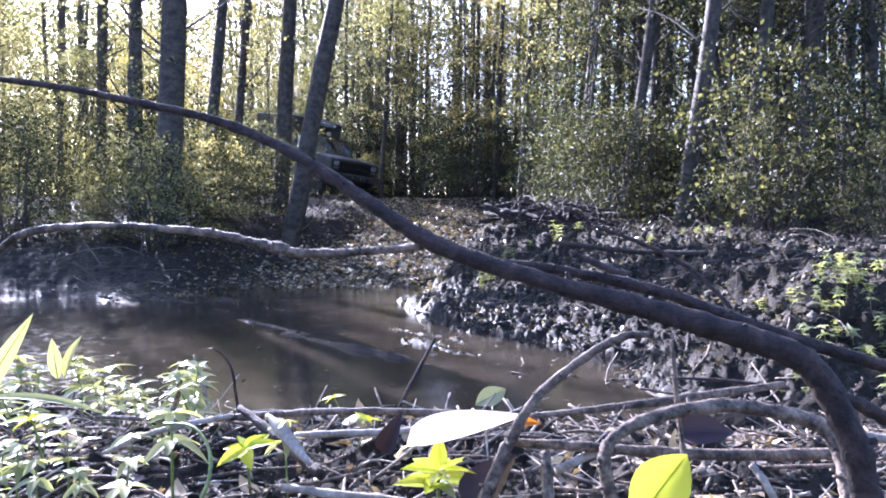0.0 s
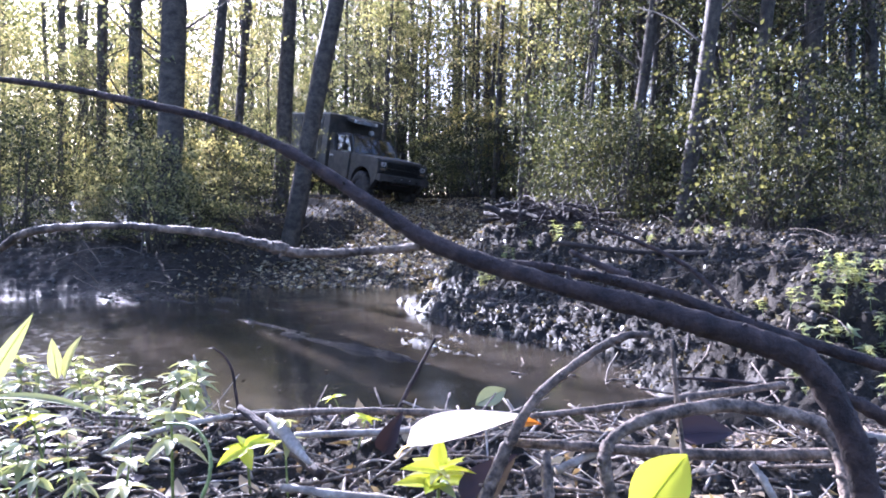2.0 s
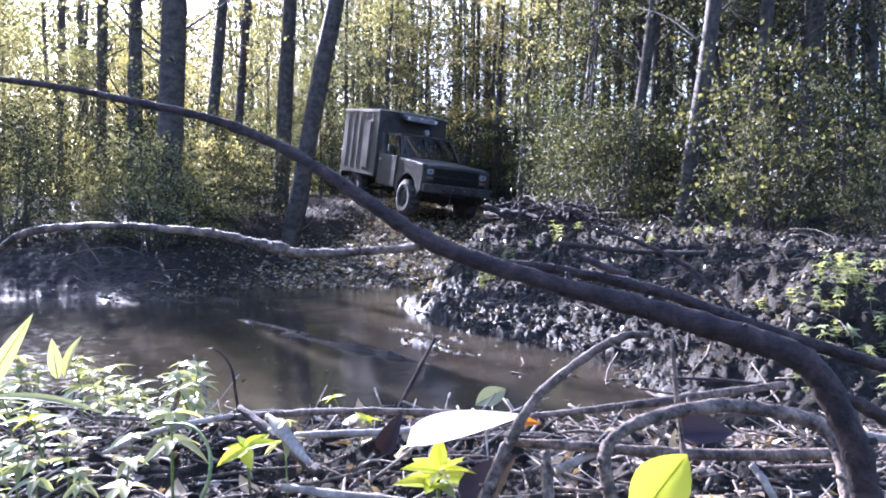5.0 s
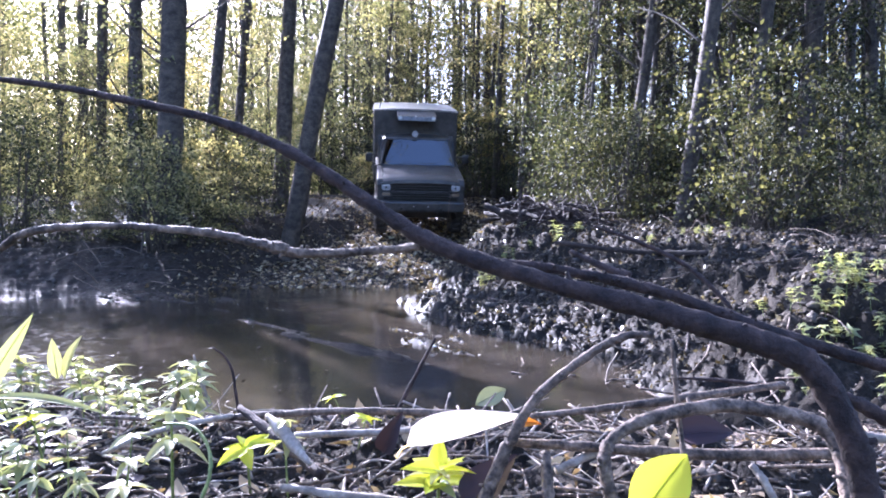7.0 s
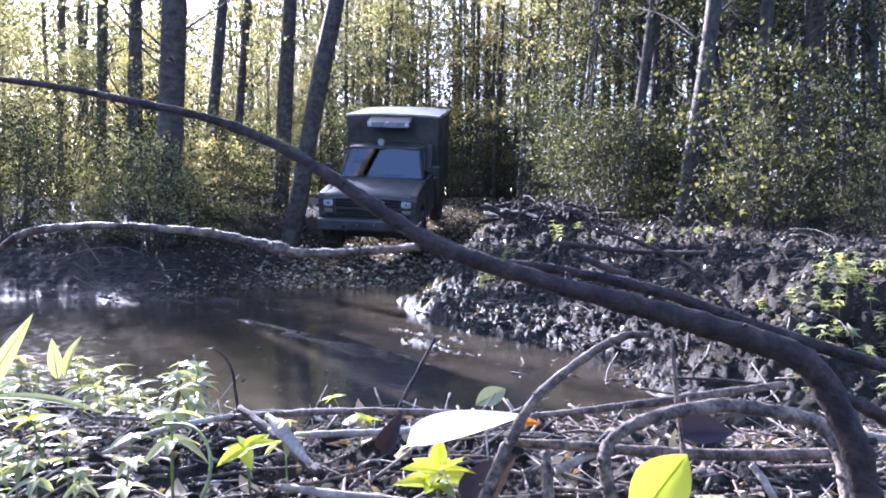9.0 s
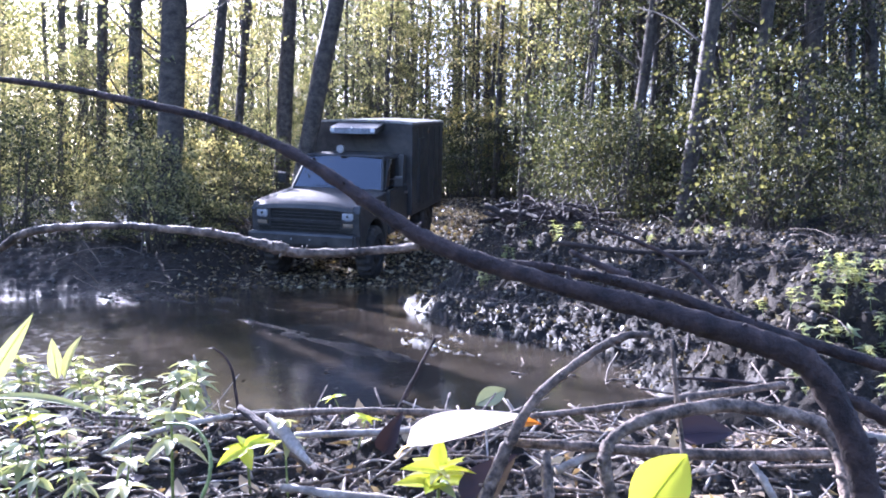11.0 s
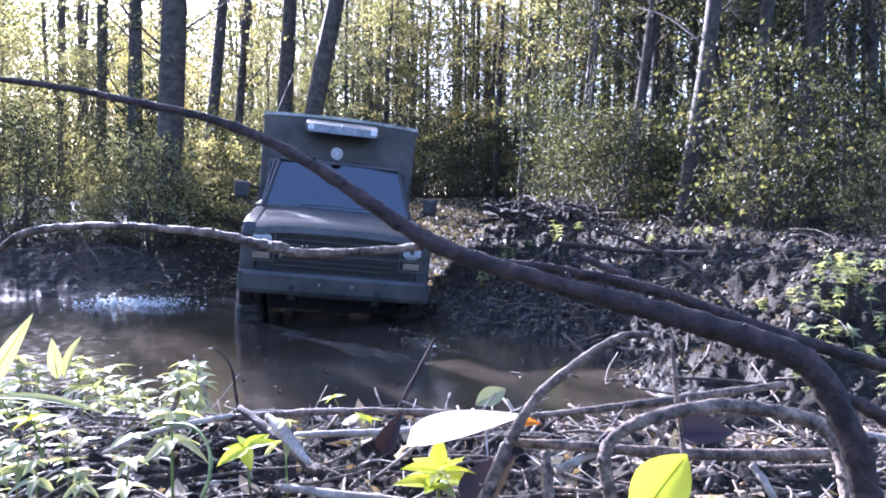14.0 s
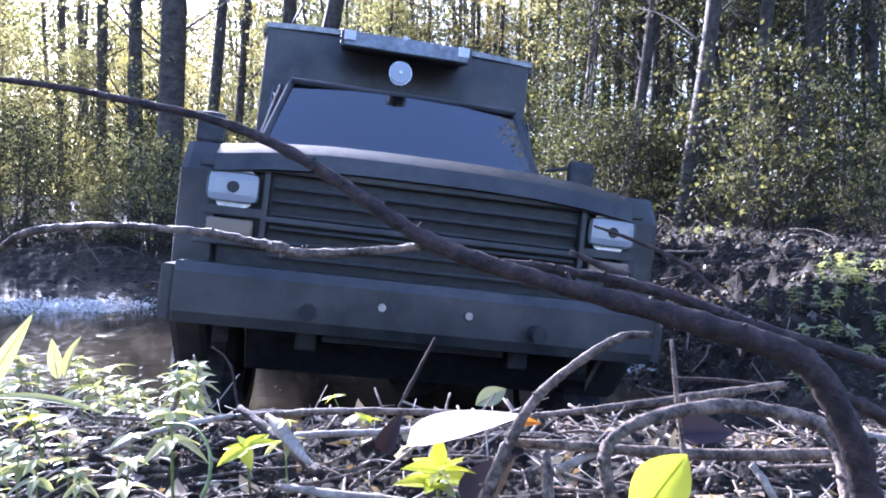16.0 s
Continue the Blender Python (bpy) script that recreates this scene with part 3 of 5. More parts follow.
# ---- the truck ----
def paint_build(nt, b):
    a, f, g = noise_node(nt, 1.5, 3), noise_node(nt, 26, 6), noise_node(nt, 4, 5)
    c = ramp(nt, a.outputs[0], [(0.42, (0.041, 0.04, 0.036)), (0.47, (0.024, 0.0235, 0.0235)), (0.6, (0.056, 0.052, 0.047))])
    c = mix(nt, ramp(nt, g.outputs[0], [(0.5, (0, 0, 0)), (0.75, (0.55,) * 3)]), c, (0.1, 0.09, 0.078))
    c = mix(nt, 1.0, c, ramp(nt, f.outputs[0], [(0.3, (0.8,) * 3), (0.7, (1.15,) * 3)]), "MULTIPLY")
    nt.links.new(c, b.inputs["Base Color"])
    nt.links.new(ramp(nt, f.outputs[0], [(0.3, (0.36,) * 3), (0.7, (0.55,) * 3)]), b.inputs["Roughness"])


PAINT = material("olive_paint", paint_build, 0.45)
RUBBER = speckled("muddy_rubber", (0.012, 0.012, 0.012), (0.06, 0.05, 0.04), 8, 0.8, 0.004)
IRON = speckled("dirty_black_steel", (0.015, 0.015, 0.015), (0.05, 0.043, 0.036), 10, 0.6, 0.002)
CHROME = speckled("dull_steel", (0.35, 0.35, 0.35), (0.55, 0.55, 0.55), 12, 0.3, 0, metal=1.0)
BLACK = speckled("black_plastic", (0.01, 0.01, 0.01), (0.03, 0.03, 0.028), 20, 0.5)
LENS = material("headlight_lens", None, 0.12)
LENS.node_tree.nodes["Principled BSDF"].inputs["Base Color"].default_value = (0.34, 0.345, 0.35, 1)
WHITE = speckled("white_plate", (0.6, 0.6, 0.58), (0.8, 0.8, 0.78), 20, 0.5)
AMBER = material("amber_lens", None, 0.2)
AMBER.node_tree.nodes["Principled BSDF"].inputs["Base Color"].default_value = (0.2, 0.15, 0.1, 1)
# roof paint made lighter to carry the bright sun sheen in its colour
SUNLIT_ROOF = speckled("sunlit_roof_paint", (0.2, 0.2, 0.185), (0.36, 0.355, 0.33), 3, 0.35)
GREY = speckled("grey_panel", (0.2, 0.215, 0.24), (0.28, 0.295, 0.32), 4, 0.4)
SEAT = speckled("dark_seat_cloth", (0.02, 0.02, 0.02), (0.04, 0.04, 0.035), 30, 0.9)


def glass_build(nt, b):
    b.inputs["Base Color"].default_value = (0.03, 0.04, 0.05, 1)
    b.inputs["Transmission Weight"].default_value = 1.0
    b.inputs["IOR"].default_value = 2.2


GLASS = material("window_glass", glass_build, 0.02)


def grid_sheet(rows, thick=0.012):
    """A sheet through rows of points, given thickness downwards."""
    bm = bmesh.new()
    v = [[bm.verts.new(p) for p in r] for r in rows]
    for i in range(len(v) - 1):
        for j in range(len(v[0]) - 1):
            bm.faces.new((v[i][j], v[i][j + 1], v[i + 1][j + 1], v[i + 1][j]))
    bmesh.ops.recalc_face_normals(bm, faces=bm.faces)
    bmesh.ops.solidify(bm, geom=list(bm.faces), thickness=thick)
    return bm


def build_wheel(parent, x, y, side):
    """Wheel with its axle along x; side is the outer face's direction."""
    R, W = 0.44, 0.29
    hub = part("wheel", rods(((-0.09, 0, 0), (0.12 * side, 0, 0), 0.11, 0.09, 16)), IRON, parent)
    bm = bmesh.new()
    prof = [(-W / 2, .24), (-W / 2 - .01, .33), (-W / 2 + .02, R - .035), (-W / 2 + .06, R), (W / 2 - .06, R), (W / 2 - .02, R - .035), (W / 2 + .01, .33), (W / 2, .24)]
    n = 84
    rings = []
    for i in range(n):
        a, lug = 2 * math.pi * i / n, 0.022 * (i // 2 % 2)
        rings.append([bm.verts.new((px, math.cos(a) * (pr + (lug if 2 <= k <= 5 else 0)), math.sin(a) * (pr + (lug if 2 <= k <= 5 else 0)))) for k, (px, pr) in enumerate(prof)])
    for i in range(n):
        A, B = rings[i], rings[(i + 1) % n]
        for j in range(len(prof)):
            k = (j + 1) % len(prof)
            bm.faces.new((A[j], A[k], B[k], B[j]))
    part("tyre", bm, RUBBER, hub, "muddy black off-road tyre")
    bm = bmesh.new()
    rod(bm, (-0.11, 0, 0), (0.11, 0, 0), 0.245, n=28)
    rod(bm, (0.105 * side, 0, 0), (0.125 * side, 0, 0), 0.19, 0.15, 24)
    for i in range(8):
        a = i * math.pi / 4
        rod(bm, (0.11 * side, math.cos(a) * .1, math.sin(a) * .1), (0.145 * side, math.cos(a) * .1, math.sin(a) * .1), 0.012, n=6)
    part("rim", bm, IRON, hub)
    hub.location = (x, y, R)
    return hub


def build_truck():
    t = tagged(new("truck"), "muddy olive off-road truck with a tall box body", "truck")
    # front end
    for s in (-1, 1):
        arch = [(-0.02 + 0.53 * math.cos(a), 0.5 + 0.53 * math.sin(a)) for a in np.linspace(radians(185), radians(-5), 12)]
        pts = [(-.80, .72), (-.82, 1.22), (-.74, 1.33), (-.4, 1.37), (.62, 1.42), (.66, .62)] + [(y, z) for y, z in arch[::-1]]
        part("fender", profile(pts, s * 0.80, s * 0.945, 0.03), PAINT, t)
        part("headlight", headlight(s), CHROME, t)
    hood = [[(x, y, z - 0.05 * (abs(x) / .82) ** 3) for x in np.linspace(-.82, .82, 9)] for y, z in ((-.84, 1.27), (-.82, 1.335), (-.72, 1.385), (-.3, 1.415), (.2, 1.44), (.6, 1.455))]
    part("hood", grid_sheet(hood), PAINT, t, "olive hood with a faded sheen", True)
    part("radiator_wall", boxed(-.80, .80, -.76, -.70, .78, 1.28, .01), BLACK, t)
    g = part("grille", boxed(-.62, .62, -.81, -.775, 1.24, 1.29, .008), PAINT, t)
    for i in range(7):
        part("grille_bar", boxed(-.60, .60, -.815, -.785, .87 + i * .052, .883 + i * .052, .004), BLACK, g)
    part("grille_frame", boxed(-.62, .62, -.82, -.78, 1.05, 1.075, .006), PAINT, g)
    part("lower_valance", boxed(-.95, .95, -.80, -.72, .76, .85, .015), PAINT, t)
    for s in (-1, 1):
        part("headlight_bezel", bezel(s), PAINT, t)
        part("headlamp_glass", boxed(s * .745 - .095, s * .745 + .095, -.835, -.80, 1.11, 1.225, .03), LENS, t, "clear square headlight")
        part("headlight_bulb_cover", rods(((s * .745, -.83, 1.168), (s * .745, -.842, 1.168), .024, .02, 14)), IRON, t)
        part("turn_signal", boxed(s * .745 - .085, s * .745 + .085, -.83, -.80, .985, 1.05, .01), AMBER, t, "dull amber turn signal")
    bm = profile([(-.97, .67), (-.985, .71), (-.985, .85), (-.965, .885), (-.86, .885), (-.84, .67)], -.89, .89, 0.012)
    bp = part("bumper", bm, PAINT, t, "heavy steel front bumper")
    for s in (-1, 1):
        part("bumper_end", profile([(-.965, .68), (-.97, .87), (-.72, .87), (-.7, .70)], s * .89, s * .935, .012), PAINT, bp)
        part("tow_shackle", rods(((s * .42, -.99, .75), (s * .42, -1.05, .75), .03, .03, 10)), IRON, bp)
        part("bumper_bolt", rods(((s * .16, -.99, .79), (s * .16, -1.0, .79), .015, .015, 8)), CHROME, bp)
    # black sheet added to give the dark shade under the bumper
    part("splash_apron", profile([(-.80, .78), (-.74, .78), (-.52, .46), (-.58, .46)], -.66, .66, .008), BLACK, t)
    # cab
    part("cowl", boxed(-.86, .86, .58, .70, 1.36, 1.455, .015), PAINT, t)
    part("firewall", boxed(-.84, .84, .62, .68, .70, 1.40, .01), BLACK, t)
    part("cab_floor", boxed(-.9, .9, .6, 1.9, .64, .72, .01), BLACK, t)
    part("cab_back", boxed(-.93, .93, 1.83, 1.89, .66, 1.98, .02), PAINT, t)
    roof = [[(x, y, z - 0.055 * (abs(x) / .78) ** 4) for x in np.linspace(-.78, .78, 9)] for y, z in ((1.0, 1.985), (1.04, 2.03), (1.3, 2.055), (1.7, 2.055), (1.88, 2.04))]
    part("cab_roof", grid_sheet(roof, 0.03), PAINT, t, "", True)
    for s in (-1, 1):
        part("windshield_pillar", rods(((s * .86, .60, 1.43), (s * .73, 1.03, 2.0), .026, .024, 8)), PAINT, t)
        part("rear_pillar", profile([(1.62, 1.42), (1.74, 2.0), (1.88, 2.0), (1.88, 1.42)], s * .80, s * .92, .01), PAINT, t)
        part("roof_rail", rods(((s * .745, 1.02, 1.99), (s * .77, 1.86, 1.99), .035, .035, 8)), PAINT, t)
        d = part("door", profile([(.68, .64), (.67, 1.43), (1.80, 1.45), (1.80, .64)], s * .90, s * .975, .02), PAINT, t)
        part("door_window", profile([(.74, 1.45), (1.1, 1.96), (1.62, 1.96), (1.62, 1.45)], s * .845, s * .855), GLASS, d, "dark side window")
        part("door_handle", boxed(s * .985 - .015, s * .985 + .015, 1.58, 1.74, 1.28, 1.32, .006), CHROME, d)
        part("window_frame", rods(((s * .88, .70, 1.44), (s * .80, 1.08, 1.97), .018, .018, 6), ((s * .80, 1.08, 1.97), (s * .81, 1.66, 1.97), .018, .018, 6)), PAINT, d)
        m = part("mirror", boxed(s * 1.13 - .085, s * 1.13 + .085, .69, .77, 1.49, 1.69, .035), BLACK, t, "tall black wing mirror")
        part("mirror_glass", boxed(s * 1.13 - .06, s * 1.13 + .06, .767, .774, 1.515, 1.665, .0), CHROME, m)
        part("mirror_arm", rods(((s * .97, .78, 1.42), (s * 1.13, .74, 1.51), .012, .012, 6)), IRON, m)
        part("mirror_arm", rods(((s * .93, .82, 1.62), (s * 1.13, .74, 1.66), .012, .012, 6)), IRON, m)
        part("seat", boxed(s * .42 - .3, s * .42 + .3, 1.38, 1.74, .74, 1.50, .06), SEAT, t)
        part("wiper", rods(((s * .18 - .25, .585, 1.475), (s * .18 + .25, .60, 1.50), .009, .007, 6)), BLACK, t)
    part("dashboard", boxed(-.8, .8, .70, 1.0, 1.16, 1.40, .04), BLACK, t)
    pane = [[(-.83, .605, 1.45), (-.42, .57, 1.455), (0, .56, 1.457), (.42, .57, 1.455), (.83, .605, 1.45)], [(-.71, 1.01, 1.985), (-.36, .99, 1.995), (0, .985, 1.998), (.36, .99, 1.995), (.71, 1.01, 1.985)]]
    part("windshield", grid_sheet(pane, 0.006), GLASS, t, "glossy windshield reflecting blue sky", True)
    part("windshield_header", rods(((-.73, 1.0, 2.0), (.73, 1.0, 2.0), .02, .02, 8)), PAINT, t)
    sl = part("roof_spotlight", rods(((-.06, .93, 2.13), (-.06, 1.03, 2.13), .075, .06, 18)), CHROME, t, "round chrome roof spotlight")
    part("spotlight_lens", rods(((-.06, .915, 2.13), (-.06, .932, 2.13), .066, .07, 18)), LENS, sl)
    part("spotlight_bulb", rods(((-.06, .905, 2.13), (-.06, .917, 2.13), .012, .016, 12)), CHROME, sl)
    part("spotlight_bracket", rods(((-.06, 1.0, 2.04), (-.06, 1.0, 2.1), .014, .014, 8)), IRON, sl)
    # box body
    Y0, Y1, B, TOP = 1.92, 4.45, 1.034, 2.632
    bx = part("box_body", boxed(-B, B, Y0, Y1, .80, TOP - .03, .025), PAINT, t, "tall olive box body")
    part("box_roof", grid_sheet([[(x, y, TOP + .02 - .035 * (abs(x) / B) ** 2) for x in np.linspace(-B - .01, B + .01, 9)] for y in np.linspace(Y0 - .015, Y1 + .015, 6)], .04), SUNLIT_ROOF, bx, "box roof coloured pale for the sun on it", True)
    for s in (-1, 1):
        for y in (2.3, 2.75, 3.2, 3.65, 4.1):
            part("side_rib", boxed(s * (B + .008) - .008, s * (B + .008) + .008, y - .02, y + .02, .95, 2.5, .004), PAINT, bx)
        part("gutter", boxed(s * (B + .012) - .014, s * (B + .012) + .014, Y0, Y1, 2.53, 2.57, .005), PAINT, bx)
        part("side_door", boxed(s * (B + .012) - .014, s * (B + .012) + .014, 2.40, 2.70, 1.0, 2.3, .008), PAINT, bx)
        part("side_lamp", boxed(s * (B + .02) - .014, s * (B + .02) + .014, 3.05, 3.13, 2.38, 2.46, .008), AMBER, bx)
        part("plate", boxed(s * .405 - .04, s * .405 + .04, 1.385, 1.412, 2.425, 2.495, .005), WHITE, bx, "small square white marker plate")
    v = part("vent_housing", profile([(1.42, 2.39), (1.42, 2.50), (1.92, 2.60), (1.92, 2.50)], -.47, .47, .015), PAINT, bx, "vent housing over the cab with a grey screen")
    part("vent_screen", boxed(-.44, .44, 1.40, 1.422, 2.395, 2.495, .004), GREY, v)
    part("vent_lamp", rods(((-.02, 1.40, 2.50), (-.02, 1.43, 2.50), .018, .018, 8)), WHITE, v)
    part("antenna", rods(((-.9, 2.1, 2.62), (-.72, 2.5, 3.25), .009, .005, 6)), IRON, t)
    # running gear
    for s in (-1, 1):
        part("frame_rail", boxed(s * .42 - .04, s * .42 + .04, -.8, 4.3, .58, .72, .01), IRON, t)
        part("leaf_spring", profile([(-.6, .62), (0, .50), (.6, .62), (.6, .65), (0, .54), (-.6, .65)], s * .5 - .035, s * .5 + .035), IRON, t)
        part("rear_leaf_spring", profile([(2.65, .64), (3.3, .50), (3.95, .64), (3.95, .68), (3.3, .54), (2.65, .68)], s * .5 - .035, s * .5 + .035), IRON, t)
        part("mud_flap", boxed(s * .82 - .14, s * .82 + .14, 3.86, 3.88, .35, .85, .004), RUBBER, t)
        part("inner_arch", profile([(-.6, .75), (-.5, 1.2), (.5, 1.2), (.6, .75), (.5, 1.15), (-.5, 1.15)], s * .55, s * .80), BLACK, t)
    for y in (0, 3.3):
        part("axle", rods(((-.7, y, .44), (.7, y, .44), .055, .055, 10), ((.1, y - .14, .44), (.1, y + .16, .44), .14, .1, 12)), IRON, t)
    part("engine_block", boxed(-.3, .3, -.5, .55, .62, 1.15, .05), IRON, t)
    part("skid_plate", profile([(-.78, .62), (-.3, .52), (.3, .52), (.3, .55), (-.78, .66)], -.36, .36), IRON, t)
    part("rear_bumper", boxed(-.98, .98, 4.46, 4.6, .62, .78, .02), IRON, t)
    wheels = [build_wheel(t, s * .84, y, s) for y in (0, 3.3) for s in (-1, 1)]
    return t, wheels


def headlight(s):
    return rods(((s * .745, -.80, 1.168), (s * .745, -.74, 1.168), .09, .06, 16))


def bezel(s):
    bm = boxed(s * .745 - .13, s * .745 + .13, -.815, -.775, 1.235, 1.26, .006)
    slab(bm, s * .745 - .13, s * .745 + .13, -.815, -.775, .95, .975, .006)
    slab(bm, s * .745 - .13, s * .745 - .108, -.815, -.775, .975, 1.235, .004)
    slab(bm, s * .745 + .108, s * .745 + .13, -.815, -.775, .975, 1.235, .004)
    slab(bm, s * .745 - .11, s * .745 + .11, -.815, -.775, 1.06, 1.095, .004)
    return bm


truck, wheels = build_truck()


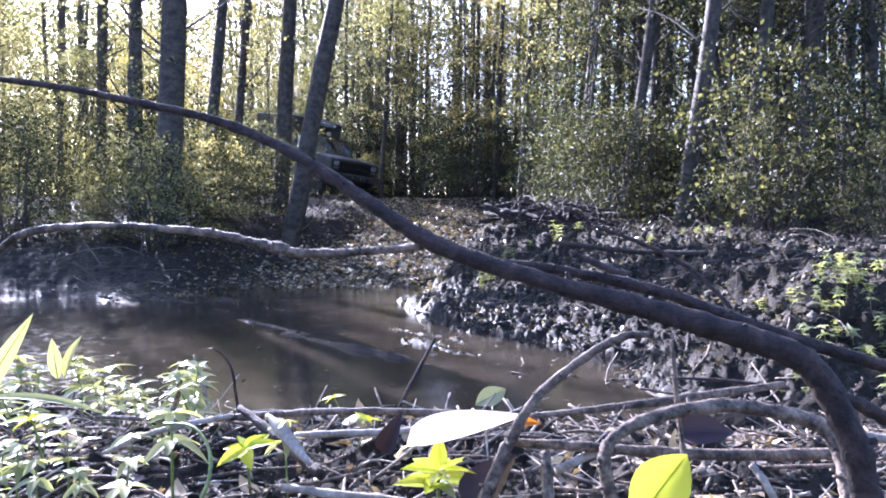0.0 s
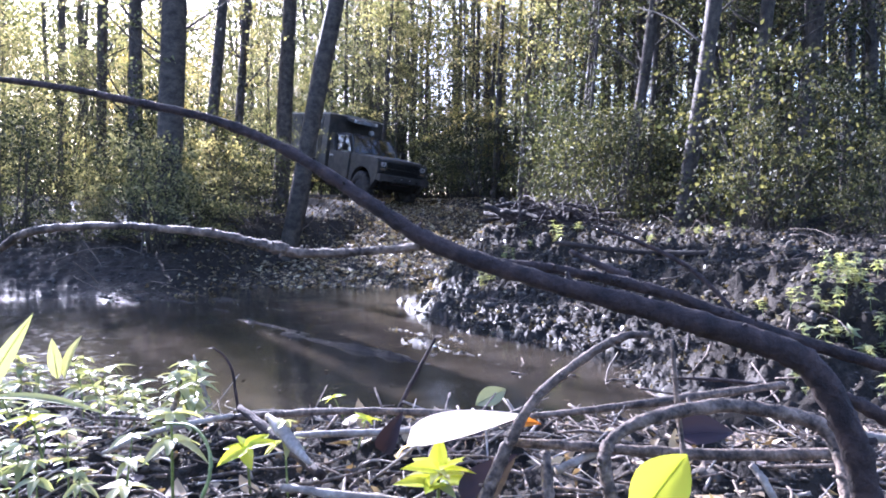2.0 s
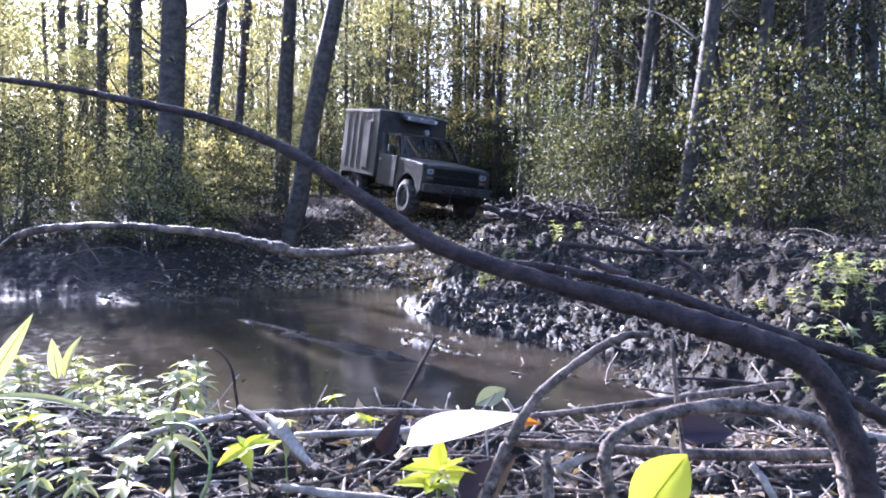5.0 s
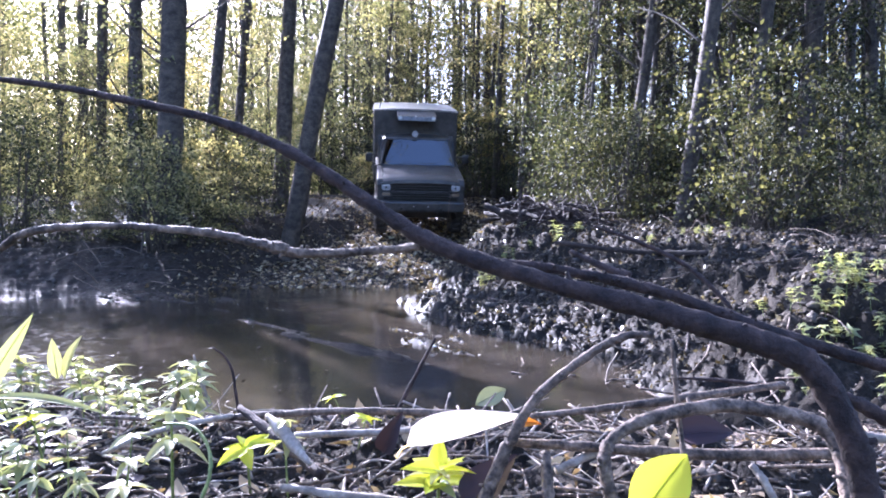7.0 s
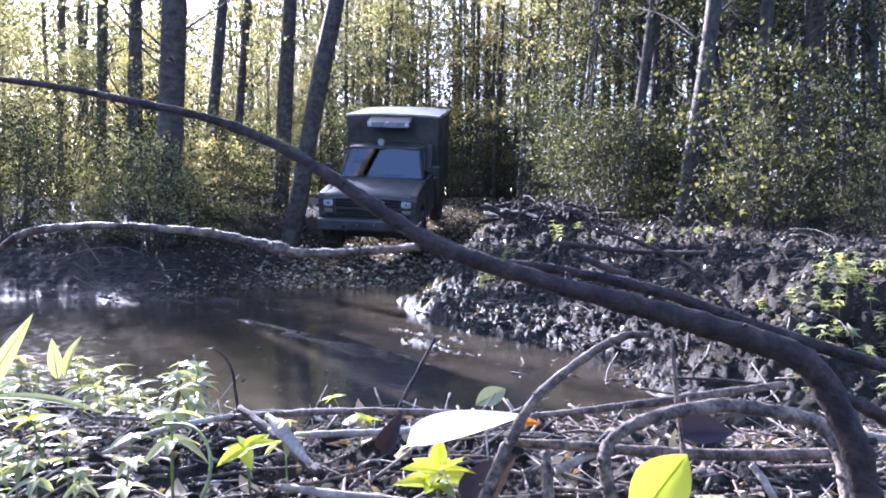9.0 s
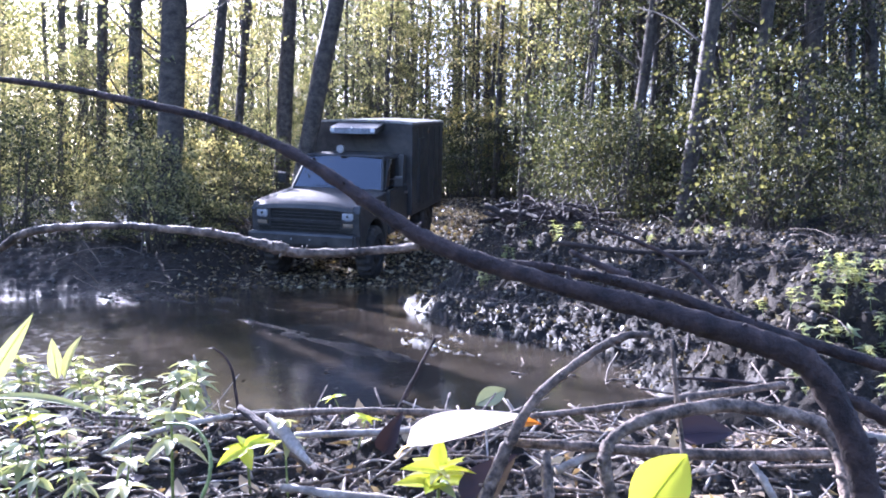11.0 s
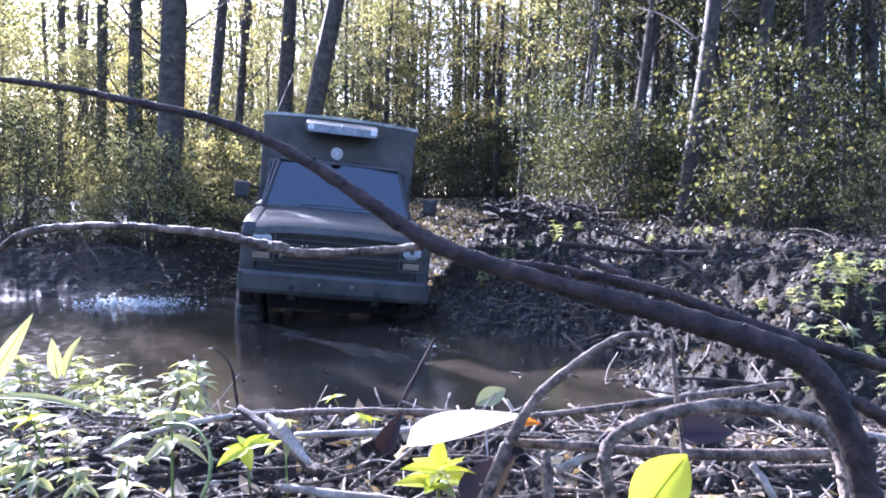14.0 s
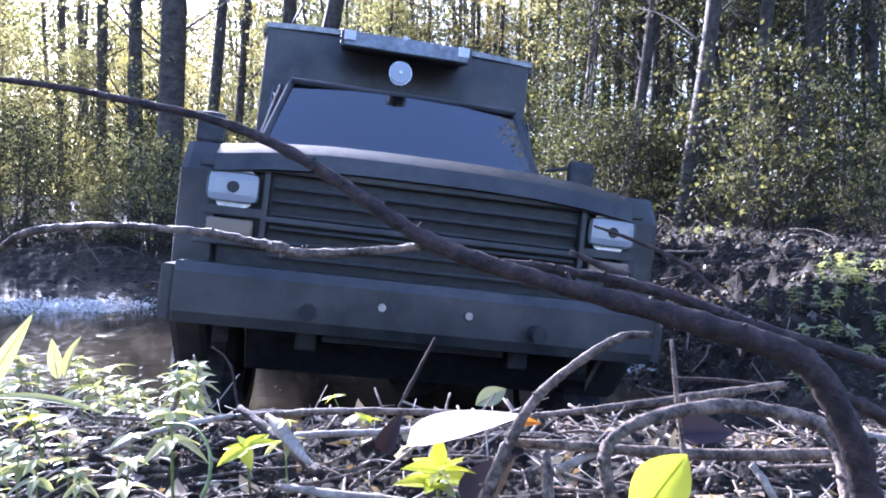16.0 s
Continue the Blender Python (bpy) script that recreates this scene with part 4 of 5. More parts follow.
# ---- sticks on the near bank ----
STICKS = [
    ("branch", BRANCH, "long bare dark branch arching over the mud", [(0.266, 0.424, 0.804, 0.0091), (0.261, 0.425, 0.839, 0.0087), (0.250, 0.426, 0.874, 0.0082), (0.230, 0.432, 0.912, 0.0086), (0.199, 0.438, 0.927, 0.0081), (0.152, 0.448, 0.941, 0.0072), (0.099, 0.459, 0.955, 0.0064), (0.044, 0.469, 0.970, 0.0059), (-0.002, 0.480, 0.986, 0.0059), (-0.037, 0.490, 1.006, 0.0052), (-0.075, 0.501, 1.032, 0.0046), (-0.118, 0.512, 1.057, 0.0040), (-0.171, 0.523, 1.079, 0.0033), (-0.234, 0.533, 1.094, 0.0028), (-0.300, 0.544, 1.108, 0.0024), (-0.377, 0.554, 1.119, 0.0019)]),
    ("branch", TWIG, "crooked pale dead branch with knots", [(-0.015, 0.485, 0.986, 0.0034), (-0.038, 0.500, 0.983, 0.0028), (-0.076, 0.510, 0.980, 0.0031), (-0.112, 0.520, 0.980, 0.0036), (-0.122, 0.520, 0.983, 0.0044), (-0.148, 0.530, 0.988, 0.0034), (-0.176, 0.535, 0.994, 0.0033), (-0.217, 0.540, 0.998, 0.0029), (-0.263, 0.545, 1.000, 0.0027), (-0.324, 0.550, 0.996, 0.0031), (-0.357, 0.560, 0.982, 0.0030), (-0.391, 0.569, 0.968, 0.0028)]),
    ("branch", BRANCH, "thin dark side branch with small knots", [(0.029, 0.474, 0.976, 0.0020), (0.060, 0.474, 0.973, 0.0030), (0.091, 0.474, 0.968, 0.0033), (0.124, 0.474, 0.961, 0.0039), (0.161, 0.474, 0.951, 0.0041), (0.197, 0.468, 0.937, 0.0045), (0.235, 0.468, 0.924, 0.0048), (0.266, 0.467, 0.915, 0.0043), (0.312, 0.467, 0.901, 0.0039)]),
    ("forked_twig", TWIG, "bent dry twig rising from the soil", [(0.166, 0.547, 0.914, 0.0025), (0.144, 0.547, 0.913, 0.0031), (0.123, 0.547, 0.903, 0.0034), (0.097, 0.546, 0.885, 0.0036), (0.072, 0.546, 0.862, 0.0040), (0.054, 0.545, 0.832, 0.0047), (0.043, 0.544, 0.808, 0.0051), (0.030, 0.543, 0.777, 0.0054)]),
    ("arched_stick", TWIG, "bowed brown stick arching over the litter", [(0.137, 0.553, 0.772, 0.0050), (0.133, 0.564, 0.801, 0.0056), (0.135, 0.569, 0.815, 0.0051), (0.147, 0.575, 0.827, 0.0047), (0.183, 0.585, 0.839, 0.0058), (0.242, 0.595, 0.845, 0.0059), (0.296, 0.595, 0.838, 0.0063), (0.322, 0.585, 0.829, 0.0062), (0.331, 0.574, 0.811, 0.0061), (0.331, 0.563, 0.787, 0.0065), (0.328, 0.552, 0.763, 0.0064)]),
    ("stick", TWIG, "straight brown stick lying on the litter", [(0.061, 0.614, 0.807, 0.0038), (0.099, 0.614, 0.805, 0.0043), (0.144, 0.614, 0.802, 0.0045), (0.230, 0.614, 0.796, 0.0053), (0.311, 0.614, 0.796, 0.0055), (0.358, 0.614, 0.798, 0.0050)]),
    ("twig", TWIG, "thin upright brown twig", [(0.197, 0.597, 0.902, 0.0015), (0.200, 0.596, 0.873, 0.0020), (0.203, 0.595, 0.839, 0.0022), (0.204, 0.584, 0.808, 0.0022), (0.204, 0.573, 0.774, 0.0024)]),
    ("stick", TWIG, "long straight stick lying across the bank", [(-0.422, 0.853, 0.764, 0.0021), (-0.317, 0.852, 0.760, 0.0029), (-0.213, 0.853, 0.767, 0.0039), (-0.129, 0.853, 0.771, 0.0042), (-0.031, 0.853, 0.770, 0.0042), (0.053, 0.853, 0.766, 0.0037)]),
    ("stick", TWIG, "dark wet stick lying across the bank", [(0.107, 0.892, 0.753, 0.0037), (0.191, 0.912, 0.756, 0.0048), (0.272, 0.933, 0.760, 0.0055), (0.375, 0.963, 0.765, 0.0057), (0.489, 0.993, 0.772, 0.0052)]),
    ("stick", BRANCH, "dark broken stick with a split end", [(-0.228, 0.774, 0.796, 0.0038), (-0.189, 0.733, 0.785, 0.0054), (-0.150, 0.693, 0.772, 0.0056), (-0.115, 0.652, 0.763, 0.0048)]),
    ("split_wood", STRAW, "pale splinter of split wood", [(-0.172, 0.674, 0.815, 0.0023), (-0.151, 0.653, 0.804, 0.0062), (-0.130, 0.633, 0.790, 0.0038), (-0.120, 0.623, 0.784, 0.0016)]),
    ("twig", BRANCH, "dark twig standing at the water edge", [(-0.011, 0.995, 0.839, 0.0020), (-0.029, 0.994, 0.805, 0.0026), (-0.050, 0.993, 0.764, 0.0029), (-0.064, 0.992, 0.737, 0.0029)]),
    ("twig", BRANCH, "hooked dark twig standing on the bank", [(-0.299, 0.895, 0.843, 0.0009), (-0.282, 0.895, 0.830, 0.0014), (-0.272, 0.894, 0.810, 0.0016), (-0.268, 0.893, 0.781, 0.0019), (-0.263, 0.892, 0.755, 0.0019)]),
    ("twig", STRAW, "thin dry upright grass stalk", [(-0.341, 0.945, 0.824, 0.0015), (-0.334, 0.944, 0.799, 0.0023), (-0.326, 0.943, 0.772, 0.0027), (-0.323, 0.942, 0.753, 0.0023)]),
    ("twig", TWIG, "short dark twig stump on the bank", [(-0.340, 0.894, 0.801, 0.0029), (-0.345, 0.893, 0.777, 0.0037), (-0.346, 0.872, 0.755, 0.0039)]),
    ("stick", STRAW, "pale dry stick on the soil", [(-0.167, 0.773, 0.765, 0.0032), (-0.117, 0.773, 0.767, 0.0041), (-0.060, 0.773, 0.769, 0.0038), (-0.028, 0.773, 0.771, 0.0032)]),
    ("stick", STRAW, "pale dry stick on the soil", [(-0.150, 0.632, 0.760, 0.0031), (-0.104, 0.622, 0.758, 0.0041), (-0.052, 0.612, 0.756, 0.0038), (-0.012, 0.612, 0.753, 0.0025)]),
    ("twig", BRANCH, "thin dark twig leaning over the bank", [(0.110, 0.600, 0.978, 0.0017), (0.132, 0.589, 0.967, 0.0029), (0.156, 0.579, 0.957, 0.0040)]),
    ("twig", BRANCH, "thin dark arching twig over mud", [(0.238, 1.101, 1.000, 0.0018), (0.300, 1.100, 0.978, 0.0031), (0.365, 1.079, 0.946, 0.0035), (0.402, 1.058, 0.914, 0.0034), (0.432, 1.036, 0.875, 0.0034)]),
    ("twig", BRANCH, "thin dark twig behind the arch", [(0.330, 0.993, 0.782, 0.0020), (0.411, 0.993, 0.777, 0.0028), (0.497, 0.993, 0.766, 0.0028)]),
    ("stick", BRANCH, "dark rotten stick under the branch", [(0.446, 0.794, 0.811, 0.0039), (0.479, 0.794, 0.795, 0.0072), (0.531, 0.793, 0.766, 0.0085)]),
    ("twig", STRAW, "pale forked twig on the litter", [(0.098, 0.593, 0.789, 0.0034), (0.129, 0.614, 0.795, 0.0038), (0.157, 0.624, 0.798, 0.0026)]),
    ("twig", TWIG, "short upright stub of a twig", [(0.084, 0.564, 0.815, 0.0037), (0.084, 0.554, 0.800, 0.0046), (0.084, 0.543, 0.777, 0.0049)]),
    ("twig", STRAW, "pale bent stalk lying on the litter", [(-0.354, 0.713, 0.763, 0.0026), (-0.327, 0.733, 0.774, 0.0030), (-0.281, 0.753, 0.783, 0.0034), (-0.243, 0.793, 0.782, 0.0029)]),
    ("grass_stalk", STEM, "green bowed grass stalk", [(-0.194, 0.543, 0.777, 0.0014), (-0.188, 0.554, 0.800, 0.0015), (-0.196, 0.574, 0.816, 0.0014), (-0.217, 0.595, 0.827, 0.0013), (-0.249, 0.614, 0.824, 0.0011)]),
    ("twig", STRAW, "pale broken twig on the litter", [(0.266, 0.593, 0.794, 0.0029), (0.272, 0.583, 0.784, 0.0034), (0.277, 0.573, 0.771, 0.0028)]),
    ("stick", STRAW, "pale stick in the litter", [(0.349, 0.594, 0.824, 0.0034), (0.369, 0.594, 0.818, 0.0039), (0.398, 0.594, 0.815, 0.0039)]),]
rng = np.random.default_rng(21)
for name, mat, label, rows in STICKS:
    thick = max(r[3] for r in rows)
    limb = tube(rows, 7, 8 if thick < 0.006 else 14, 0.045, rng, 0.22)
    if name not in ("branch", "arched_stick", "forked_twig"):
        tagged(plain(name, *limb, mat, None, True), label, "stick")
        continue
    root = tagged(new(name), label, "branch" if name == "branch" else "stick")
    plain("limb", *limb, mat, root, True)
    c = spline(rows, 8)
    for _ in range(26 if name == "branch" else 12):  # knots and broken stubs along the limb
        k = int(rng.integers(2, len(c) - 2))
        o, r = c[k, :3], c[k, 3]
        d = np.cross(c[k + 1, :3] - c[k, :3], rng.normal(0, 1, 3))
        d = d / (np.linalg.norm(d) + 1e-9)
        d[2] = abs(d[2]) if rng.random() < 0.6 else d[2]
        reach = r * rng.uniform(1.15, 1.9)
        w = r * rng.uniform(0.18, 0.4)
        plain("knot", *tube([(*(o + d * r * .5), w * 1.6), (*(o + d * r), w), (*(o + d * reach), w * .6)], 2, 6, 0.1, rng), mat, root, True)


# ---- leaves and herbs ----
def leaf_mesh(name, length, width, mat, curl=0.25, fold=0.15, n=7, tip=1.6):
    """One pointed leaf along +x from the origin, face up, with a midrib fold and a droop."""
    v, f = [], []
    for i in range(n + 1):
        s = i / n
        w = width * 0.5 * math.sin(math.pi * min(s ** (1 / tip) * 0.97 + 0.03, 1)) ** 0.9
        z = -curl * length * s * s
        for k in (-1, -0.5, 0, 0.5, 1):
            v.append((length * s, w * k, z + abs(k) * w * fold * 2))
    for i in range(n):
        for k in range(4):
            a = i * 5 + k
            f.append((a, a + 1, a + 6, a + 5))
    me = bpy.data.meshes.new(name)
    me.from_pydata(v, [], f)
    me.polygons.foreach_set("use_smooth", [True] * len(f))
    me.materials.append(mat)
    return me


HERB_LEAF = [leaf_mesh("leaf", 0.031 + 0.006 * i, 0.0125 + 0.002 * i, HERB, 0.2 + 0.12 * i, 0.15, 6) for i in range(3)]
BRIGHT_LEAF = leaf_mesh("leaf", 0.036, 0.017, YELLOW_LEAF, 0.15, 0.15)
HERB_SMALL = leaf_mesh("leaf", 0.028, 0.010, HERB, 0.3, 0.15)


def herb(name, label, seed, tall, levels, per, meshes, lean=(0, 0), rise=10):
    """A stem with whorls of leaves; every leaf a part."""
    g = np.random.default_rng(seed)
    root = tagged(new(name), label, "plant", "low green herbs")
    top = (lean[0], lean[1], tall)
    plain("stem", *tube([(0, 0, -0.03, .0016), (lean[0] * .4, lean[1] * .4, tall * .5, .0014), (*top, .0009)], 4, 6), STEM, root, True)
    for lv in range(levels):
        f = 1 - lv / max(levels, 1) * 0.7
        o = Vector((lean[0] * f * f, lean[1] * f * f, tall * f))
        a0 = g.uniform(0, 360)
        for k in range(per):
            ob = new("leaf", meshes[int(g.integers(len(meshes)))])
            ob.parent = root
            s = g.uniform(0.75, 1.15) * (1 if lv else 0.85)
            ob.matrix_basis = Matrix.Translation(o) @ pose(0, 0, 0, 0, 0, a0 + k * 360 / per + g.normal(0, 9)) @ pose(0, 0, 0, g.normal(0, 14), -rise + g.normal(0, 12), 0) @ Matrix.Diagonal((s, s, s, 1))
    return root


def ground_at(x, y):
    return float(height(x, y))


HERBS = [herb("herb", "low woodland herb with whorls of narrow pale green leaves", 400 + i, 0.07 + 0.018 * i, 3 + i % 2, 6, HERB_LEAF, (0.01 * (i - 2), 0.01)) for i in range(5)]
rng = np.random.default_rng(33)
spots = []
while len(spots) < 50:
    x, y = rng.uniform(-1.0, -0.28), rng.uniform(0.62, 1.5)
    if x < -0.33 * y - 0.02 and all((x - a) ** 2 + (y - b) ** 2 > 0.0045 for a, b in spots):
        spots.append((x, y))
for i, (x, y) in enumerate(spots):
    s = rng.uniform(0.7, 1.15) * (1.0 if y > 1.0 else 0.8)
    m = Matrix.Translation((x, y, ground_at(x, y))) @ pose(0, 0, 0, rng.normal(0, 8), rng.normal(4, 8), rng.uniform(0, 360))
    src = HERBS[i % 5]
    if i < 5:
        src.matrix_basis = m @ Matrix.Diagonal((s, s, s, 1))
    else:
        src_scale = src.scale.copy()
        src.scale = (s, s, s)
        copy_thing(src, m)
        src.scale = src_scale
for x, y, s in [(1.85, 3.3, 1.2), (2.05, 3.75, 1.5), (2.3, 3.85, 1.6), (2.15, 3.6, 1.4), (2.4, 4.1, 1.6), (2.6, 4.4, 1.7), (1.95, 3.5, 1.3), (2.28, 3.5, 1.4), (2.0, 3.6, 1.4), (2.12, 3.9, 1.5), (1.9, 3.8, 1.2), (2.25, 3.7, 1.3), (2.35, 3.95, 1.5), (2.2, 3.4, 1.2), (2.5, 3.7, 1.4), (2.45, 4.3, 1.4), (0.5, 8.9, 2.0), (1.3, 8.7, 2.0), (1.7, 8.9, 1.8), (0.7, 9.2, 2.2), (2.9, 7.6, 1.8), (3.4, 8.2, 1.8), (0.9, 8.9, 1.7), (0.75, 9.1, 1.5), (1.05, 9.0, 1.4), (1.0, 9.4, 1.6),
                (0.62, 8.8, 1.4), (2.3, 7.4, 1.5), (2.7, 7.6, 1.5), (1.75, 2.5, 1.1), (1.62, 2.6, 1.0)]:
    for _ in range(3):
        src = HERBS[int(rng.integers(5))]
        keep = src.scale.copy()
        src.scale = (s * rng.uniform(0.6, 0.9),) * 3
        a, b = x + rng.normal(0, 0.11), y + rng.normal(0, 0.11)
        tagged(copy_thing(src, Matrix.Translation((a, b, ground_at(a, b))) @ pose(0, 0, 0, rng.normal(0, 8), rng.normal(0, 8), rng.uniform(0, 360))), "small bright green herb on the muddy bank")
        src.scale = keep

rosette = herb("herb", "yellow-green rosette of six broad leaves", 450, 0.03, 1, 6, [BRIGHT_LEAF], (0.0, -0.005), 12)
rosette.matrix_basis = Matrix.Translation((-0.19, 0.673, 0.762)) @ pose(0, 0, 0, 22, 4, 0)
whorl = herb("herb", "pale herb with drooping leaves in two whorls", 451, 0.075, 2, 6, HERB_LEAF[:2], (0.0, 0.0), -8)
whorl.matrix_basis = Matrix.Translation((-0.257, 0.653, 0.752)) @ pose(0, 0, 0, 10, 0, 20)
yellow = herb("herb", "yellow-green bushy seedling among dry twigs", 452, 0.03, 3, 7, [BRIGHT_LEAF, HERB_SMALL], (0.0, -0.005), 20)
yellow.matrix_basis = Matrix.Translation((-0.004, 0.593, 0.765)) @ pose(0, 0, 0, 12, 0, 0)
for x, y, z, s, lb in [(-0.329, 0.893, 0.755, .8, 0), (-0.094, 0.793, 0.76, .6, 1), (-0.141, 0.942, 0.75, .6, 1), (-0.333, 0.563, 0.765, .55, 0), (-0.30, 0.57, 0.765, .5, 0), (-0.36, 0.58, .77, .6, 0), (-0.418, 0.714, 0.775, .9, 1), (-0.15, .66, .76, .7, 0)]:
    src = rosette if lb else whorl
    keep = src.scale.copy()
    src.scale = (s,) * 3
    tagged(copy_thing(src, Matrix.Translation((x, y, z)) @ pose(0, 0, 0, rng.normal(12, 8), rng.normal(0, 8), rng.uniform(0, 360))), "small green seedling on the dark soil")
    src.scale = keep


def aim(base, tip, face, size=1.0):
    """Pose that lays a leaf from base to tip, its face towards the given direction."""
    x = (Vector(tip) - Vector(base)).normalized()
    z = Vector(face)
    z = (z - z.dot(x) * x).normalized()
    m = Matrix((x, z.cross(x), z)).transposed().to_4x4()
    return Matrix.Translation(base) @ m


def big_leaf(name, label, base, tip, face, width, mat, curl=0.1, fold=0.1, tipness=1.6, stalk=0.0):
    length = (Vector(tip) - Vector(base)).length
    root = tagged(new(name), label, "leaf")
    ob = new("blade", leaf_mesh("blade", length, width, mat, curl, fold, 10, tipness))
    ob.parent = root
    g = np.random.default_rng(5)
    plain("midrib", *tube([(-stalk, 0, -stalk * .6, .0009), (0, 0, 0.0004, .0009), (length * .5, 0, -curl * length * .25 + .0005, .0006), (length * .95, 0, -curl * length * .9 + .0003, .0003)], 4, 5), mat, root, True)
    root.matrix_basis = aim(base, tip, face)
    return root


big_leaf("fallen_leaf", "large bleached white leaf lying on the twigs", (-0.03, 0.592, 0.811), (0.074, 0.622, 0.836), (-0.65, -0.18, 0.7), 0.078, WHITE_LEAF, 0.06, 0.1, 1.5, 0.012)
big_leaf("fallen_leaf", "lime green leaf standing in the litter", (0.135, 0.49, 0.785), (0.176, 0.497, 0.836), (-0.3, -0.8, 0.45), 0.04, YELLOW_LEAF, 0.08, 0.12, 0.9)
big_leaf("fallen_leaf", "small orange autumn leaf on the twigs", (0.062, 0.598, 0.829), (0.083, 0.592, 0.834), (0, -0.6, 0.8), 0.012, ORANGE_LEAF, 0.3)
big_leaf("grass_leaf", "broad yellow-green leaf blade beside the herbs", (-0.36, 0.50, 0.84), (-0.306, 0.518, 0.938), (0.6, -0.7, 0.2), 0.014, HERB, -0.12, 0.2, 1.0)
big_leaf("grass_leaf", "narrow green leaf arching over the soil", (-0.40, 0.6, 0.85), (-0.3, 0.62, 0.855), (0, -0.3, 1), 0.012, HERB, 0.3, 0.2, 1.2)
big_leaf("fallen_leaf", "curled purple-brown dead leaf on the soil", (-0.06, 0.70, 0.77), (-0.045, 0.69, 0.81), (-0.2, -1, 0.2), 0.022, BROWN_LEAF, 0.3, 0.4)
big_leaf("fallen_leaf", "curled purple-brown dead leaf on the soil", (0.02, 0.57, 0.765), (0.06, 0.585, 0.81), (-0.4, -0.8, 0.5), 0.035, BROWN_LEAF, 0.2, 0.3)
big_leaf("fallen_leaf", "dark brown dead leaf under the bowed stick", (0.235, 0.69, 0.79), (0.295, 0.69, 0.80), (0, -0.7, 0.7), 0.035, BROWN_LEAF, 0.25, 0.3)
big_leaf("round_leaf", "round grey-green leaf at the water edge", (0.055, 1.14, 0.705), (0.105, 1.15, 0.73), (-0.1, -0.6, 0.8), 0.04, HERB, 0.05, 0.05, 1.0)
big_leaf("herb_leaf", "upright pair of broad herb leaves", (-0.53, 0.95, 0.79), (-0.535, 0.945, 0.845), (0.4, -0.9, 0.2), 0.018, HERB, 0.15, 0.2, 1.2)
big_leaf("herb_leaf", "upright pair of broad herb leaves", (-0.52, 0.95, 0.79), (-0.505, 0.95, 0.85), (-0.6, -0.8, 0.2), 0.024, HERB, 0.15, 0.2, 1.2)

rng = np.random.default_rng(44)
LOOSE = [leaf_mesh("fallen_leaf", 0.022 + 0.006 * i, 0.014 + 0.003 * i, (LITTER, WET_LITTER, BROWN_LEAF, LITTER)[i], 0.35 - 0.2 * i, 0.3 - 0.12 * i) for i in range(4)]
for i in range(230):
    y = rng.uniform(0.5, 1.25)
    x = rng.uniform(-0.62 * y, 0.7 * y)
    ob = new("fallen_leaf", LOOSE[int(rng.choice([0, 0, 1, 2, 3, 3]))])
    tagged(ob, "dry curled fallen leaf on the soil", "leaf", "fallen leaves")
    s = rng.uniform(0.6, 1.1)
    ob.matrix_basis = Matrix.Translation((x, y, ground_at(x, y) + 0.006)) @ pose(0, 0, 0, rng.normal(0, 14), rng.normal(0, 14), rng.uniform(0, 360)) @ Matrix.Diagonal((s, s, s, 1))


# ---- clods, litter and twigs ----
def lumps(places, sizes, g, fine=1):
    bm = bmesh.new()
    bmesh.ops.create_icosphere(bm, subdivisions=fine, radius=1.0)
    base = np.array([v.co[:] for v in bm.verts])
    tri = np.array([[v.index for v in f.verts] for f in bm.faces])
    bm.free()
    n, k = len(places), len(base)
    v = base[None] * (1 + g.normal(0, 0.42, (n, k, 1)).clip(-0.8, 0.9)) * g.uniform(0.4, 1.5, (n, 1, 3))
    a = g.uniform(0, 2 * math.pi, n)
    c, s = np.cos(a)[:, None], np.sin(a)[:, None]
    v = np.stack([v[..., 0] * c - v[..., 1] * s, v[..., 0] * s + v[..., 1] * c, v[..., 2] * 0.65], -1)
    v = v * sizes[:, None, None] + places[:, None, :]
    f = tri[None] + (np.arange(n) * k)[:, None, None]
    return v.reshape(-1, 3), f.reshape(-1, 3)


def sown(g, n, x0, x1, y0, y1, keep=None):
    x, y = g.uniform(x0, x1, n), g.uniform(y0, y1, n)
    if keep is not None:
        ok = keep(x, y)
        x, y = x[ok], y[ok]
    return np.stack([x, y, height(x, y)], 1)


g = np.random.default_rng(55)
p = sown(g, 40000, -0.95, 1.0, 0.42, 1.6, lambda x, y: np.abs(x) < 0.72 * y + 0.05)
tagged(plain("soil_crumbs", *lumps(p, g.gamma(1.3, 0.0013, len(p)) + 0.0008, g), CLOD), "loose dark soil crumbs on the near bank", "soil", kind="stuff")
p = sown(g, 70000, -0.2, 7.5, 1.7, 9.5, lambda x, y: (x - np.interp(y, TRACK_Y, TRACK_X) > 1.0 + g.uniform(-.5, .4, len(x))) & (x < 0.75 * y + .3) & ((x * 0.73 + y * 0.68 > 4.1) | (x * 0.73 + y * 0.68 < 2.6) | (y > 7.5) | (x > 0.9) | (g.random(len(x)) < 0.2)))
tagged(plain("mud_clods", *lumps(p, (g.gamma(1.0, 0.0065, len(p)) + 0.004) * np.interp(p[:, 1], [1.7, 5], [0.45, 1.0]), g), CLOD), "churned dark clods of mud on the bank", "soil", kind="stuff")
p = sown(g, 5000, -8, 1.2, 5.5, 13, lambda x, y: height(x, y, False) > 0.02)
tagged(plain("wet_clods", *lumps(p, g.gamma(1.1, 0.01, len(p)) + 0.005, g), CLOD), "wet clods of mud round the puddle", "soil", kind="stuff")

